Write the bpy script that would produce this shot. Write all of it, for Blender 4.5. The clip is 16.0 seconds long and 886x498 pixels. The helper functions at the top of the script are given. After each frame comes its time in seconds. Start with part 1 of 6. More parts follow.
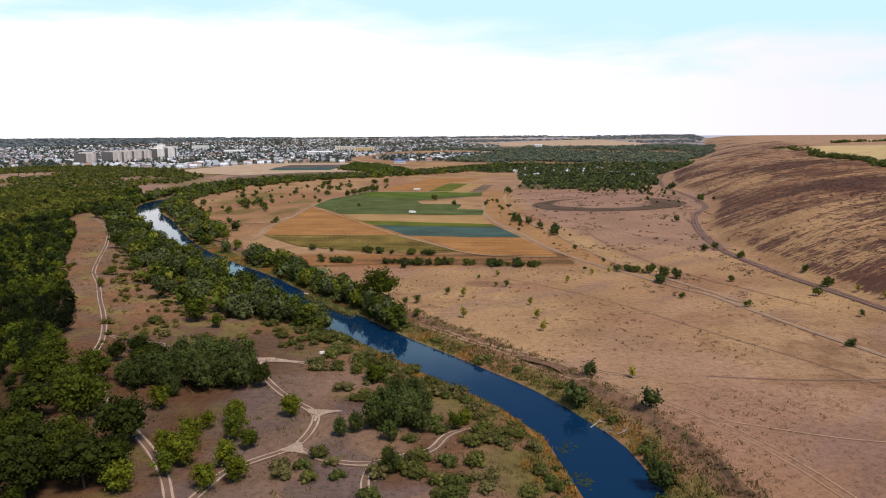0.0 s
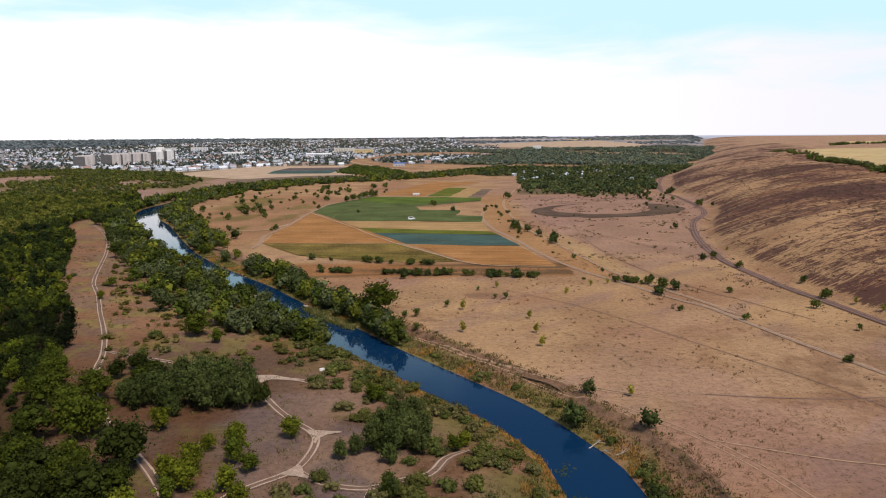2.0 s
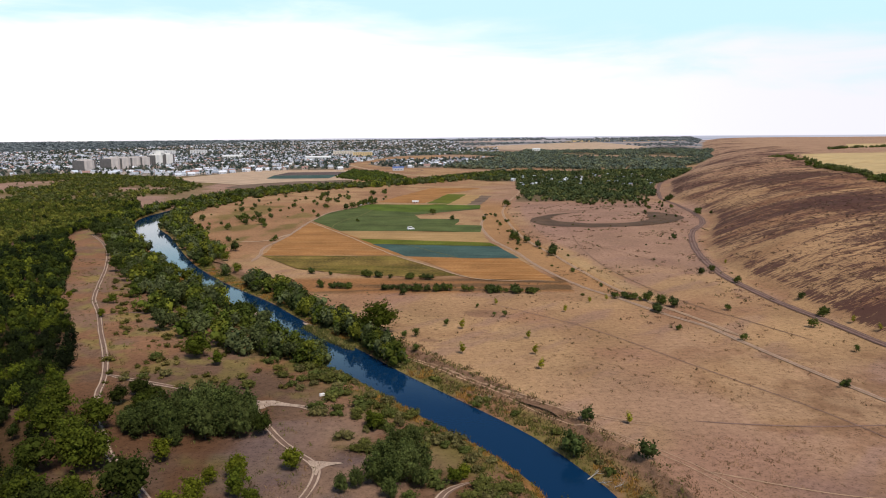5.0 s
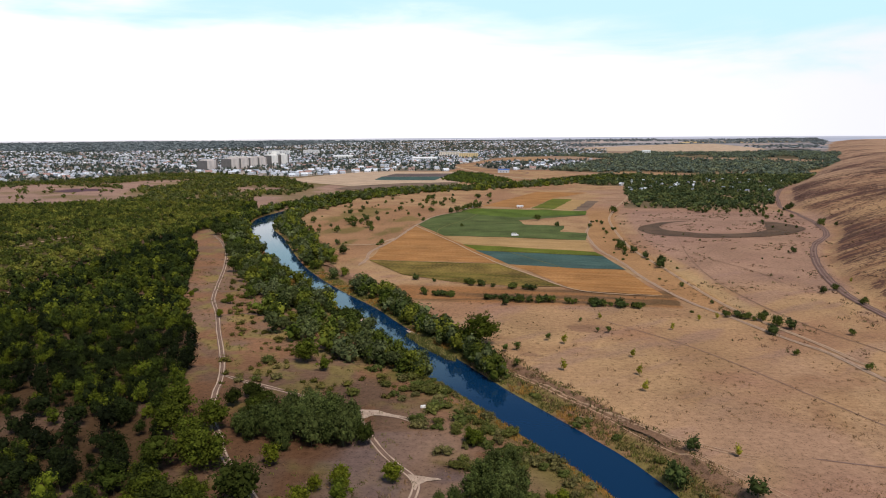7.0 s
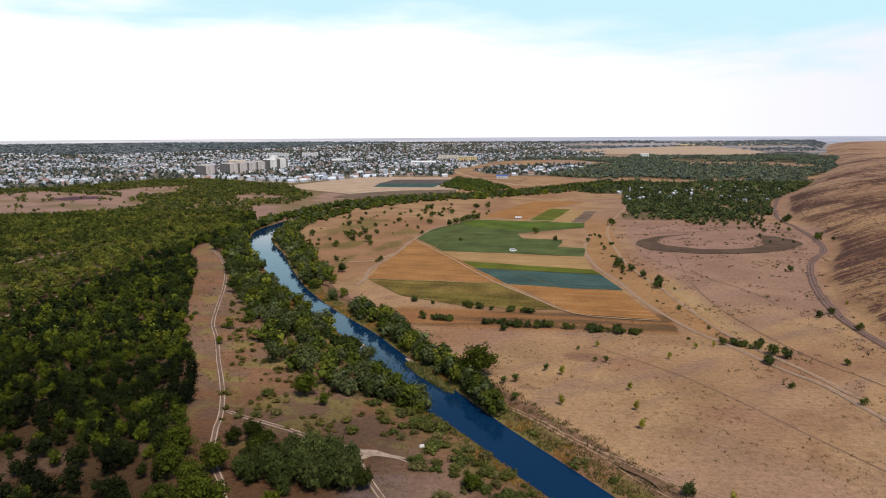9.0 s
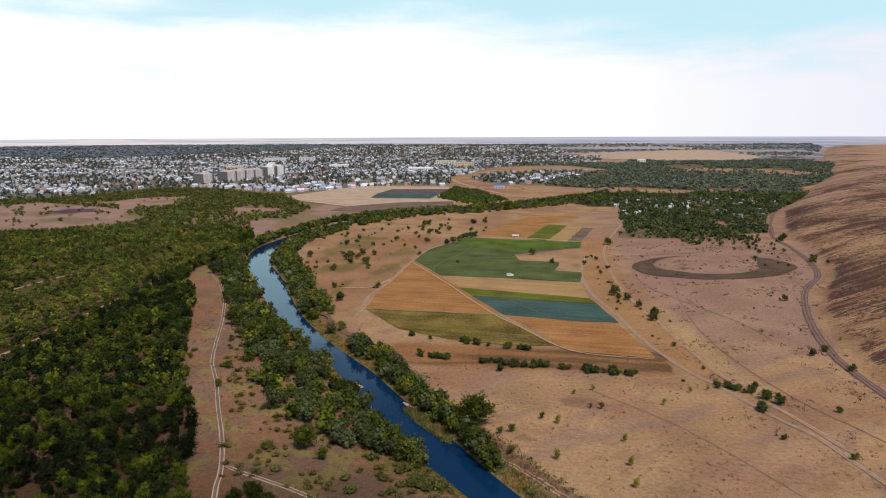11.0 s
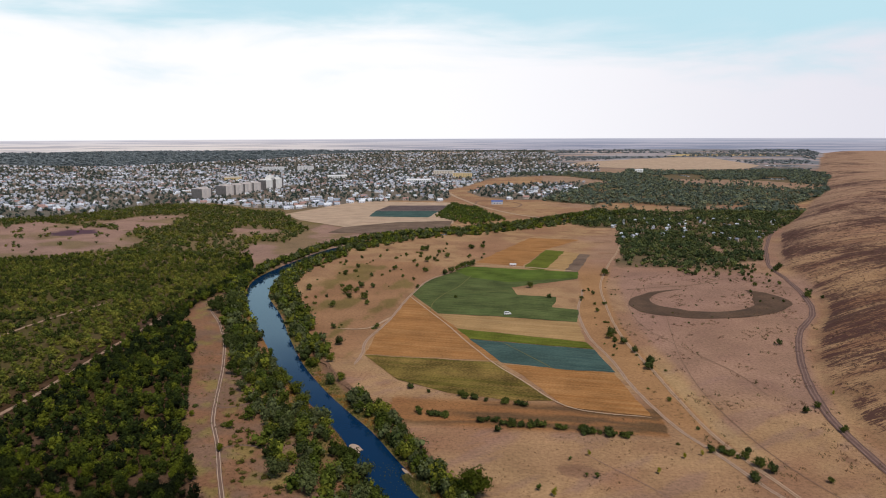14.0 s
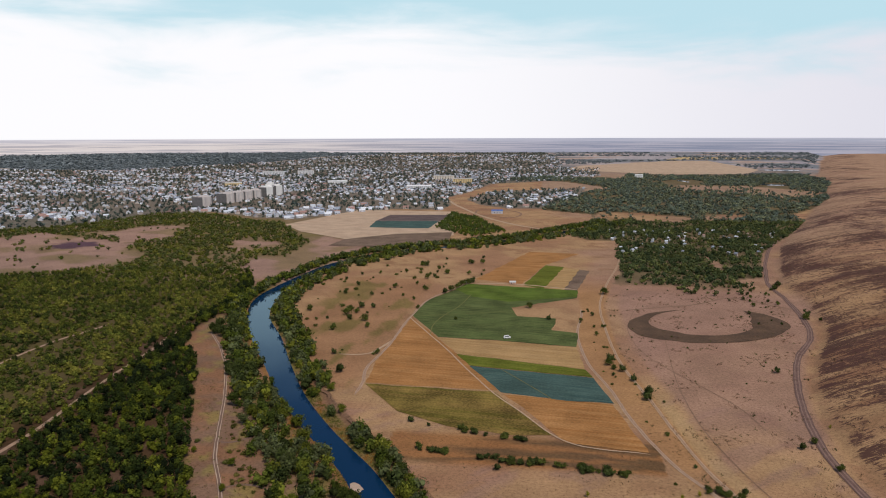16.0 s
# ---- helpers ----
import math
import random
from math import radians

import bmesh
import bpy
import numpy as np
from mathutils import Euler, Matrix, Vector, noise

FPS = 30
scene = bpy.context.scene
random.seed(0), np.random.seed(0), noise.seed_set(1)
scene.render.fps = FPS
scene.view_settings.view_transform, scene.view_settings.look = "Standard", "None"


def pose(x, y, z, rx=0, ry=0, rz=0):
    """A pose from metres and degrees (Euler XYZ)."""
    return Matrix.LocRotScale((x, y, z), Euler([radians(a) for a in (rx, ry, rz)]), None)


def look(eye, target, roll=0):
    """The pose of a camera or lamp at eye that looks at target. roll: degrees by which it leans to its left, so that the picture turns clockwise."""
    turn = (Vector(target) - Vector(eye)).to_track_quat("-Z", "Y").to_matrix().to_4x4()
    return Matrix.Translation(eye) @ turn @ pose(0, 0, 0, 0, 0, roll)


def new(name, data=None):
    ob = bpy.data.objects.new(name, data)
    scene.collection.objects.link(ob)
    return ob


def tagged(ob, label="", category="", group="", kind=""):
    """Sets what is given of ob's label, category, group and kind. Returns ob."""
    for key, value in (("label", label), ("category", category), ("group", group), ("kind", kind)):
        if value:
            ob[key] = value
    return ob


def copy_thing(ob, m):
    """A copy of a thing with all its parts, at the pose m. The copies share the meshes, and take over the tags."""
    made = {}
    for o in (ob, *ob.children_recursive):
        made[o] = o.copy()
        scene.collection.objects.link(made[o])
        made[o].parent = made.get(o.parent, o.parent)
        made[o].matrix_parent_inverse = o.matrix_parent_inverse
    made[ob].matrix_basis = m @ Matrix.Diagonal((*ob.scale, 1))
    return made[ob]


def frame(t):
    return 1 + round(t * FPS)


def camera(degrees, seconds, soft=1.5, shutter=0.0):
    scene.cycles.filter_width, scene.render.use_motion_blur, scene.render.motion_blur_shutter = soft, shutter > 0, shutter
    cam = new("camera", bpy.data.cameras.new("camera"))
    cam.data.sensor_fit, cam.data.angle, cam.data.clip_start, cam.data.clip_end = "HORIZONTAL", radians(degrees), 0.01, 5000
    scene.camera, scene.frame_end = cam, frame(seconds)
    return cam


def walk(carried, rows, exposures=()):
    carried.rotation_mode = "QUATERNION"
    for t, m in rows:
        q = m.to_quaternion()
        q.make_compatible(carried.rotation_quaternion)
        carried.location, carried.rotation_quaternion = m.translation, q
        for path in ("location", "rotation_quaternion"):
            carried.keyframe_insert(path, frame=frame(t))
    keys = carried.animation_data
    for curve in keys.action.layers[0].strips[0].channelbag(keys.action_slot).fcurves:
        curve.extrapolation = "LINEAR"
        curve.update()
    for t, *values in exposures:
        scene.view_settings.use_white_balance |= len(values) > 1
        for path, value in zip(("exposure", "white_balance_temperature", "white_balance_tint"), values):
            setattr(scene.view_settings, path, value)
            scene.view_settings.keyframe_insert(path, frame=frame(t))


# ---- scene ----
cam = camera(62.94, 16.0, soft=1.0)


def height(t):
    """The drone climbs straight up: slowly at first, four times as fast after eight seconds."""
    return 60.0 + 2.375 * min(t, 8.0) + 9.548 * max(t - 8.0, 0.0)


TURNS = [  # seconds, yaw, pitch, lean
    (0.0, 0.07, -9.18, 0.36), (1.0, 0.03, -9.16, 0.40), (2.0, -0.01, -9.16, 0.43), (3.0, -0.06, -9.16, 0.44),
    (4.0, -0.09, -9.14, 0.45), (5.1, -0.08, -9.12, 0.46), (5.3, 0.20, -9.11, 0.46), (5.5, 2.13, -9.11, 0.46),
    (6.0, 6.33, -9.09, 0.43), (6.2, 7.85, -9.09, 0.41), (6.35, 8.20, -9.08, 0.39), (6.5, 8.21, -9.08, 0.38),
    (7.0, 8.21, -9.09, 0.36), (7.8, 8.19, -9.09, 0.33), (8.0, 8.18, -9.09, 0.32), (8.2, 8.16, -9.10, 0.31), (9.0, 8.10, -9.11, 0.30),
    (10.2, 7.97, -9.13, 0.24), (11.5, 7.85, -9.14, 0.20), (12.5, 7.78, -9.13, 0.18), (13.0, 7.76, -9.10, 0.19),
    (14.0, 7.73, -9.02, 0.20), (15.0, 7.73, -9.01, 0.16), (16.0, 7.74, -9.06, 0.15),
]
walk(cam, [(t, pose(0, 0, height(t), 90 + pitch, lean, yaw)) for t, yaw, pitch, lean in TURNS],
     [(0.0, 0.0, 6400, 10), (5.0, 0.0, 6360, 9), (8.0, -0.04, 6300, 8), (12.0, -0.18, 6300, 9), (16.0, -0.32, 6320, 10)])

# ---- light ----
SUN_AZ, SUN_EL = radians(-148.0), radians(56.0)   # high behind the camera's right shoulder, veiled by thin cloud
world = bpy.data.worlds.new("sky")
scene.world = world
world.use_nodes = True
wn, wl = world.node_tree.nodes, world.node_tree.links
wn.clear()


def wnode(kind, **values):
    n = wn.new(kind)
    for k, v in values.items():
        n.inputs[k].default_value = v
    return n


def wmath(op, a, b=None, c=None):
    n = wn.new("ShaderNodeMath")
    n.operation = op
    for i, v in enumerate((a, b, c)):
        if v is None:
            continue
        if isinstance(v, (int, float)):
            n.inputs[i].default_value = v
        else:
            wl.new(v, n.inputs[i])
    return n.outputs[0]


def wrange(value, a, b, c, d):
    n = wn.new("ShaderNodeMapRange")
    n.interpolation_type = "SMOOTHSTEP"
    wl.new(value, n.inputs["Value"])
    for k, v in (("From Min", a), ("From Max", b), ("To Min", c), ("To Max", d)):
        n.inputs[k].default_value = v
    return n.outputs["Result"]


def wmix(fac, a, b):
    n = wn.new("ShaderNodeMix")
    n.data_type = "RGBA"
    for sock, v in ((n.inputs["Factor"], fac), (n.inputs["A"], a), (n.inputs["B"], b)):
        if isinstance(v, (int, float, tuple)):
            sock.default_value = v
        else:
            wl.new(v, sock)
    return n.outputs["Result"]


sky = wn.new("ShaderNodeTexSky")
sky.sky_type, sky.sun_disc = "NISHITA", False
sky.sun_elevation, sky.sun_rotation = SUN_EL, -SUN_AZ
sky.air_density, sky.dust_density, sky.ozone_density = 1.0, 0.3, 3.0
skycol = wn.new("ShaderNodeVectorMath")
skycol.operation = "SCALE"
skycol.inputs["Scale"].default_value = 0.07
wl.new(sky.outputs[0], skycol.inputs[0])
coord = wn.new("ShaderNodeTexCoord")
sep = wn.new("ShaderNodeSeparateXYZ")
wl.new(coord.outputs["Generated"], sep.inputs[0])
up = sep.outputs["Z"]
# thin streaked cloud, thick near the horizon and towards the sun
stretch = wn.new("ShaderNodeMapping")
stretch.inputs["Scale"].default_value = (1.6, 1.6, 9.0)
wl.new(coord.outputs["Generated"], stretch.inputs[0])
streaks = wnode("ShaderNodeTexNoise", Scale=2.2, Detail=6.0, Roughness=0.55, Distortion=0.4)
wl.new(stretch.outputs[0], streaks.inputs["Vector"])
side = wmath("MULTIPLY", sep.outputs["X"], 0.055)
level = wmath("ADD", wmath("ADD", up, side), wmath("MULTIPLY", wmath("SUBTRACT", streaks.outputs[0], 0.5), -0.24))
veil = wrange(level, 0.06, 0.17, 1.0, 0.0)
thin = wrange(level, 0.20, 0.36, 1.0, 0.0)
white = wmix(wrange(sep.outputs["X"], -0.25, 0.55, 0.0, 1.0), (1.25, 1.22, 1.22, 1), (0.96, 0.93, 1.00, 1))
above = wmix(veil, wmix(thin, skycol.outputs[0], (0.66, 0.93, 1.02, 1)), white)
# the hazy plain past the end of the ground, its haze painted in: pale stubble to the left, bluish country to the right
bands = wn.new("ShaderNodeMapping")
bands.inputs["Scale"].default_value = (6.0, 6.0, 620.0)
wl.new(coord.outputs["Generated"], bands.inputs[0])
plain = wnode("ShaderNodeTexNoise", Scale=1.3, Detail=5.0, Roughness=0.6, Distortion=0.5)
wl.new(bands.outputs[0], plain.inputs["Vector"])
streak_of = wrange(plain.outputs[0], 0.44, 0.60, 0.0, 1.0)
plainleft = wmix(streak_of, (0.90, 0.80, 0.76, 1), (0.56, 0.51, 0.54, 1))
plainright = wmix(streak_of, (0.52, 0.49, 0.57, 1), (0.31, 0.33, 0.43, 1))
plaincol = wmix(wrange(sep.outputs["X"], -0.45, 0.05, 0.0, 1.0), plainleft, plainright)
# painted haze thickens to pale blue towards the horizon
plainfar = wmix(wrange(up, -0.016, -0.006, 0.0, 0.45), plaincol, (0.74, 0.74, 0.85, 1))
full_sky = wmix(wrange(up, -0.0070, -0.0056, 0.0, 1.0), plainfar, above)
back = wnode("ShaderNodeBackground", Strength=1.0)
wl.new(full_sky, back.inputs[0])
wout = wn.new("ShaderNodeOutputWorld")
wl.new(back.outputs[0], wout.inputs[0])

sun_data = bpy.data.lights.new("sun", "SUN")
sun_data.energy, sun_data.angle, sun_data.color = 3.3, radians(14), (1.0, 0.885, 0.765)
sun = new("sun", sun_data)
sun.matrix_world = look((-math.sin(SUN_AZ) * 300, math.cos(SUN_AZ) * 300, math.tan(SUN_EL) * 300), (0, 0, 0))


# ---- plan: river, hill, ground ----
RIVER = [  # centre x, y and half the water's width
    (46, 30, 7), (36, 90, 7), (31.4, 117, 7.2), (29, 136, 7.3), (25.6, 147.5, 6.5), (16.3, 166, 7), (0.8, 187.5, 7.5), (-18.1, 214, 7.2),
    (-35, 237, 8.8), (-52, 261, 9.2), (-68.5, 287.8, 8.2), (-84.4, 314.3, 7.4), (-100.5, 336, 6.8), (-123, 367, 6.8), (-149, 407, 7.6),
    (-177, 459.5, 8.5), (-211, 525, 11), (-245, 592, 9.5), (-263, 656, 11), (-266, 715, 9), (-261, 775, 8), (-246, 860, 8),
    (-190, 960, 8), (-80, 1040, 8), (60, 1210, 8), (140, 1330, 6)]
WATER = -3.0
FOOT = [(150, -200), (150, 236), (147, 294), (147, 345), (152, 403), (166, 460), (186, 514), (212, 567), (227, 620), (238, 700),
        (243, 770), (264, 851), (316, 1023), (365, 1138), (429, 1282), (602, 1705), (884, 2519), (1500, 4200), (2900, 8000)]


def spline(points, step):
    """A smooth curve through points of any dimension, sampled about every step metres."""
    p = np.array(points, float)
    p = np.vstack([2 * p[0] - p[1], p, 2 * p[-1] - p[-2]])
    out = []
    for a, b, c, d in zip(p, p[1:], p[2:], p[3:]):
        n = max(2, int(np.hypot(*(c - b)[:2]) / step))
        for t in np.arange(n) / n:
            out.append(0.5 * (2 * b + (c - a) * t + (2 * a - 5 * b + 4 * c - d) * t * t + (3 * b - a - 3 * c + d) * t ** 3))
    out.append(p[-2])
    return np.array(out)


def lattice(ix, iy, seed):
    h = (ix.astype(np.int64) * 374761393 + iy.astype(np.int64) * 668265263 + seed * 974634777) & 0x7fffffff
    h = ((h ^ (h >> 13)) * 1274126177) & 0x7fffffff
    return ((h ^ (h >> 16)) & 0xffff) / 65535.0


def value_noise(x, y, seed=0):
    x, y = np.asarray(x, float), np.asarray(y, float)
    ix, iy = np.floor(x), np.floor(y)
    fx, fy = x - ix, y - iy
    fx, fy = fx * fx * (3 - 2 * fx), fy * fy * (3 - 2 * fy)
    a, b = lattice(ix, iy, seed), lattice(ix + 1, iy, seed)
    c, d = lattice(ix, iy + 1, seed), lattice(ix + 1, iy + 1, seed)
    return (a * (1 - fx) + b * fx) * (1 - fy) + (c * (1 - fx) + d * fx) * fy


def fbm(x, y, seed=0, octaves=4):
    total, amp, norm = 0.0, 1.0, 0.0
    for k in range(octaves):
        total = total + amp * value_noise(np.asarray(x) * 2 ** k, np.asarray(y) * 2 ** k, seed + 17 * k)
        norm, amp = norm + amp, amp * 0.5
    return total / norm


def ramp(v, a, b):
    t = np.clip((v - a) / (b - a), 0, 1)
    return t * t * (3 - 2 * t)


RIVER_LINE = spline(RIVER, 8.0)
RIVER_COARSE = spline(RIVER, 60.0)


def to_line(line, x, y, best, side_of):
    """Lowers best, the distance from the water's edge, along one stretch of the river."""
    for p, q in zip(line, line[1:]):
        dx, dy = q[0] - p[0], q[1] - p[1]
        t = np.clip(((x - p[0]) * dx + (y - p[1]) * dy) / (dx * dx + dy * dy), 0, 1)
        d = np.hypot(x - p[0] - t * dx, y - p[1] - t * dy) - (p[2] + t * (q[2] - p[2]))
        near = d < best
        best = np.where(near, d, best)
        side_of = np.where(near, np.where(dx * (y - p[1]) - dy * (x - p[0]) > 0, -1.0, 1.0), side_of)
    return best, side_of


def from_river(x, y):
    """Distance from the water's edge (negative on the water) and the side: -1 left bank, 1 right bank."""
    x, y = np.asarray(x, float), np.asarray(y, float)
    shape = x.shape
    x, y = x.ravel(), y.ravel()
    best, side_of = to_line(RIVER_COARSE, x, y, np.full(x.shape, 1e9), np.ones(x.shape))
    close = np.where(best < 90)[0]
    if len(close):
        fine, fine_side = np.full(len(close), 1e9), np.ones(len(close))
        for i in range(0, len(RIVER_LINE) - 1, 8):
            piece = RIVER_LINE[i:i + 9]
            cx, cy = x[close], y[close]
            inside = np.where((cx > piece[:, 0].min() - 130) & (cx < piece[:, 0].max() + 130) & (cy > piece[:, 1].min() - 130) & (cy < piece[:, 1].max() + 130))[0]
            if len(inside):
                fine[inside], fine_side[inside] = to_line(piece, cx[inside], cy[inside], fine[inside], fine_side[inside])
        found = fine < 1e8
        best[close[found]], side_of[close[found]] = fine[found], fine_side[found]
    return best.reshape(shape), side_of.reshape(shape)


FOOT_X, FOOT_Y = np.array([f[0] for f in FOOT], float), np.array([f[1] for f in FOOT], float)


def up_hill(x, y):
    """Metres past the hill's foot (negative on the plain)."""
    return np.asarray(x) - np.interp(y, FOOT_Y, FOOT_X)


def ground_height(x, y):
    x, y = np.asarray(x, float), np.asarray(y, float)
    d, s = from_river(x, y)
    wob = (fbm(x / 9, y / 9, 3, 3) - 0.5)
    e = d + wob * 5.0 * ramp(d, 0.5, 6)
    right = np.interp(e, [-4, 0, 1.0, 4, 8.5, 10.5, 12, 20], [-4.5, -3.1, -2.6, -2.2, -1.6, -1.2, 0.0, 0.0])
    left = np.interp(e, [-4, 0, 1.0, 3, 10, 20, 30], [-4.5, -3.1, -2.5, -1.8, -0.7, -0.2, 0.0])
    z = np.where(s > 0, right, left)
    open_land = ramp(d, 10, 30)
    z = z + open_land * 0.35 * (fbm(x / 22, y / 22, 5, 3) - 0.5)
    h = up_hill(x, y)
    rise = 35.0 * (1 - np.exp(-np.maximum(h - 3, 0) / 72.0)) + 0.004 * np.clip(h - 150, 0, 2500)
    rise = rise * (1 - 0.3 * ramp(y, 1200, 2800))
    yy = y - 0.06 * x   # the gullies run straight down the slope
    gully = (fbm(x / 120, yy / 22, 8, 2) - 0.5) * 5.0 + (fbm(x / 260, yy / 55, 10, 2) - 0.5) * 8.0 * ramp(y, 500, 900)
    rise = rise + gully * ramp(h, 8, 50) * (1 - 0.6 * ramp(h, 150, 260)) * (1 - 0.5 * ramp(y, 1600, 3500))
    z = z + rise
    # the far country swells a little
    r = np.hypot(x, y)
    return z + ramp(r, 2700, 5000) * (1 - ramp(h, -120, 60)) * (27 + 7 * (fbm(x / 1100, y / 700, 21, 3) - 0.5))


# ---- materials ----
def material(name, color, rough=0.85, var=0.25, scale=0.5, bump=0.0, metal=0.0, spec=0.3, attr="", island=0.0, obj=0.0, fine=6.0):
    """A surface with grain and stains at two scales, lighter and darker by var."""
    m = bpy.data.materials.new(name)
    m.use_nodes = True
    n, l = m.node_tree.nodes, m.node_tree.links
    b = n["Principled BSDF"]
    b.inputs["Roughness"].default_value = rough
    b.inputs["Metallic"].default_value = metal
    b.inputs["Specular IOR Level"].default_value = spec
    pos = n.new("ShaderNodeNewGeometry")
    coarse, small = n.new("ShaderNodeTexNoise"), n.new("ShaderNodeTexNoise")
    for t, s, k in ((coarse, scale, 3), (small, scale * fine, 5)):
        t.inputs["Scale"].default_value, t.inputs["Detail"].default_value = s, k
        l.new(pos.outputs["Position"], t.inputs["Vector"])
    add = n.new("ShaderNodeMath")
    add.operation = "ADD"
    l.new(coarse.outputs[0], add.inputs[0])
    l.new(small.outputs[0], add.inputs[1])
    rng = n.new("ShaderNodeMapRange")
    l.new(add.outputs[0], rng.inputs["Value"])
    for k, v in (("From Min", 0.7), ("From Max", 1.3), ("To Min", 1 - var), ("To Max", 1 + var)):
        rng.inputs[k].default_value = v
    factor = rng.outputs[0]
    for amount, node, out in ((island, "ShaderNodeNewGeometry", "Random Per Island"), (obj, "ShaderNodeObjectInfo", "Random")):
        if amount:
            src = pos if node == "ShaderNodeNewGeometry" else n.new(node)
            r2, mul = n.new("ShaderNodeMapRange"), n.new("ShaderNodeMath")
            l.new(src.outputs[out], r2.inputs["Value"])
            r2.inputs["To Min"].default_value, r2.inputs["To Max"].default_value = 1 - amount, 1 + amount
            mul.operation = "MULTIPLY"
            l.new(factor, mul.inputs[0])
            l.new(r2.outputs[0], mul.inputs[1])
            factor = mul.outputs[0]
    sc = n.new("ShaderNodeVectorMath")
    sc.operation = "SCALE"
    sc.inputs[0].default_value = color
    if attr:
        at = n.new("ShaderNodeAttribute")
        at.attribute_name = attr
        l.new(at.outputs["Color"], sc.inputs[0])
    l.new(factor, sc.inputs["Scale"])
    l.new(sc.outputs[0], b.inputs["Base Color"])
    if bump:
        bp = n.new("ShaderNodeBump")
        bp.inputs["Strength"].default_value, bp.inputs["Distance"].default_value = 0.6, bump
        l.new(add.outputs[0], bp.inputs["Height"])
        l.new(bp.outputs[0], b.inputs["Normal"])
    return m


def crop_material(name, color, other, angle, pitch, var=0.2):
    """A crop in rows: two tones drawn out along the rows, with uneven growth."""
    m = material(name, color, 0.9, var * 1.9, 0.045, 0.25, spec=0.05, fine=16)
    n, l = m.node_tree.nodes, m.node_tree.links
    sc = next(k for k in n if k.type == "VECT_MATH")
    pos = next(k for k in n if k.type == "NEW_GEOMETRY")
    mp, rows_ = n.new("ShaderNodeMapping"), n.new("ShaderNodeTexNoise")
    mp.vector_type = "TEXTURE"
    mp.inputs["Rotation"].default_value[2] = radians(angle)
    mp.inputs["Scale"].default_value = (pitch * 16, pitch * 0.9, 10)
    rows_.inputs["Scale"].default_value, rows_.inputs["Detail"].default_value, rows_.inputs["Roughness"].default_value = 1.0, 5, 0.6
    l.new(pos.outputs["Position"], mp.inputs[0])
    l.new(mp.outputs[0], rows_.inputs["Vector"])
    rng_ = n.new("ShaderNodeMapRange")
    rng_.inputs["From Min"].default_value, rng_.inputs["From Max"].default_value = 0.38, 0.62
    l.new(rows_.outputs[0], rng_.inputs["Value"])
    mx = n.new("ShaderNodeMix")
    mx.data_type = "RGBA"
    mx.inputs["A"].default_value, mx.inputs["B"].default_value = (*color, 1), (*other, 1)
    l.new(rng_.outputs[0], mx.inputs["Factor"])
    l.new(mx.outputs["Result"], sc.inputs[0])
    return m


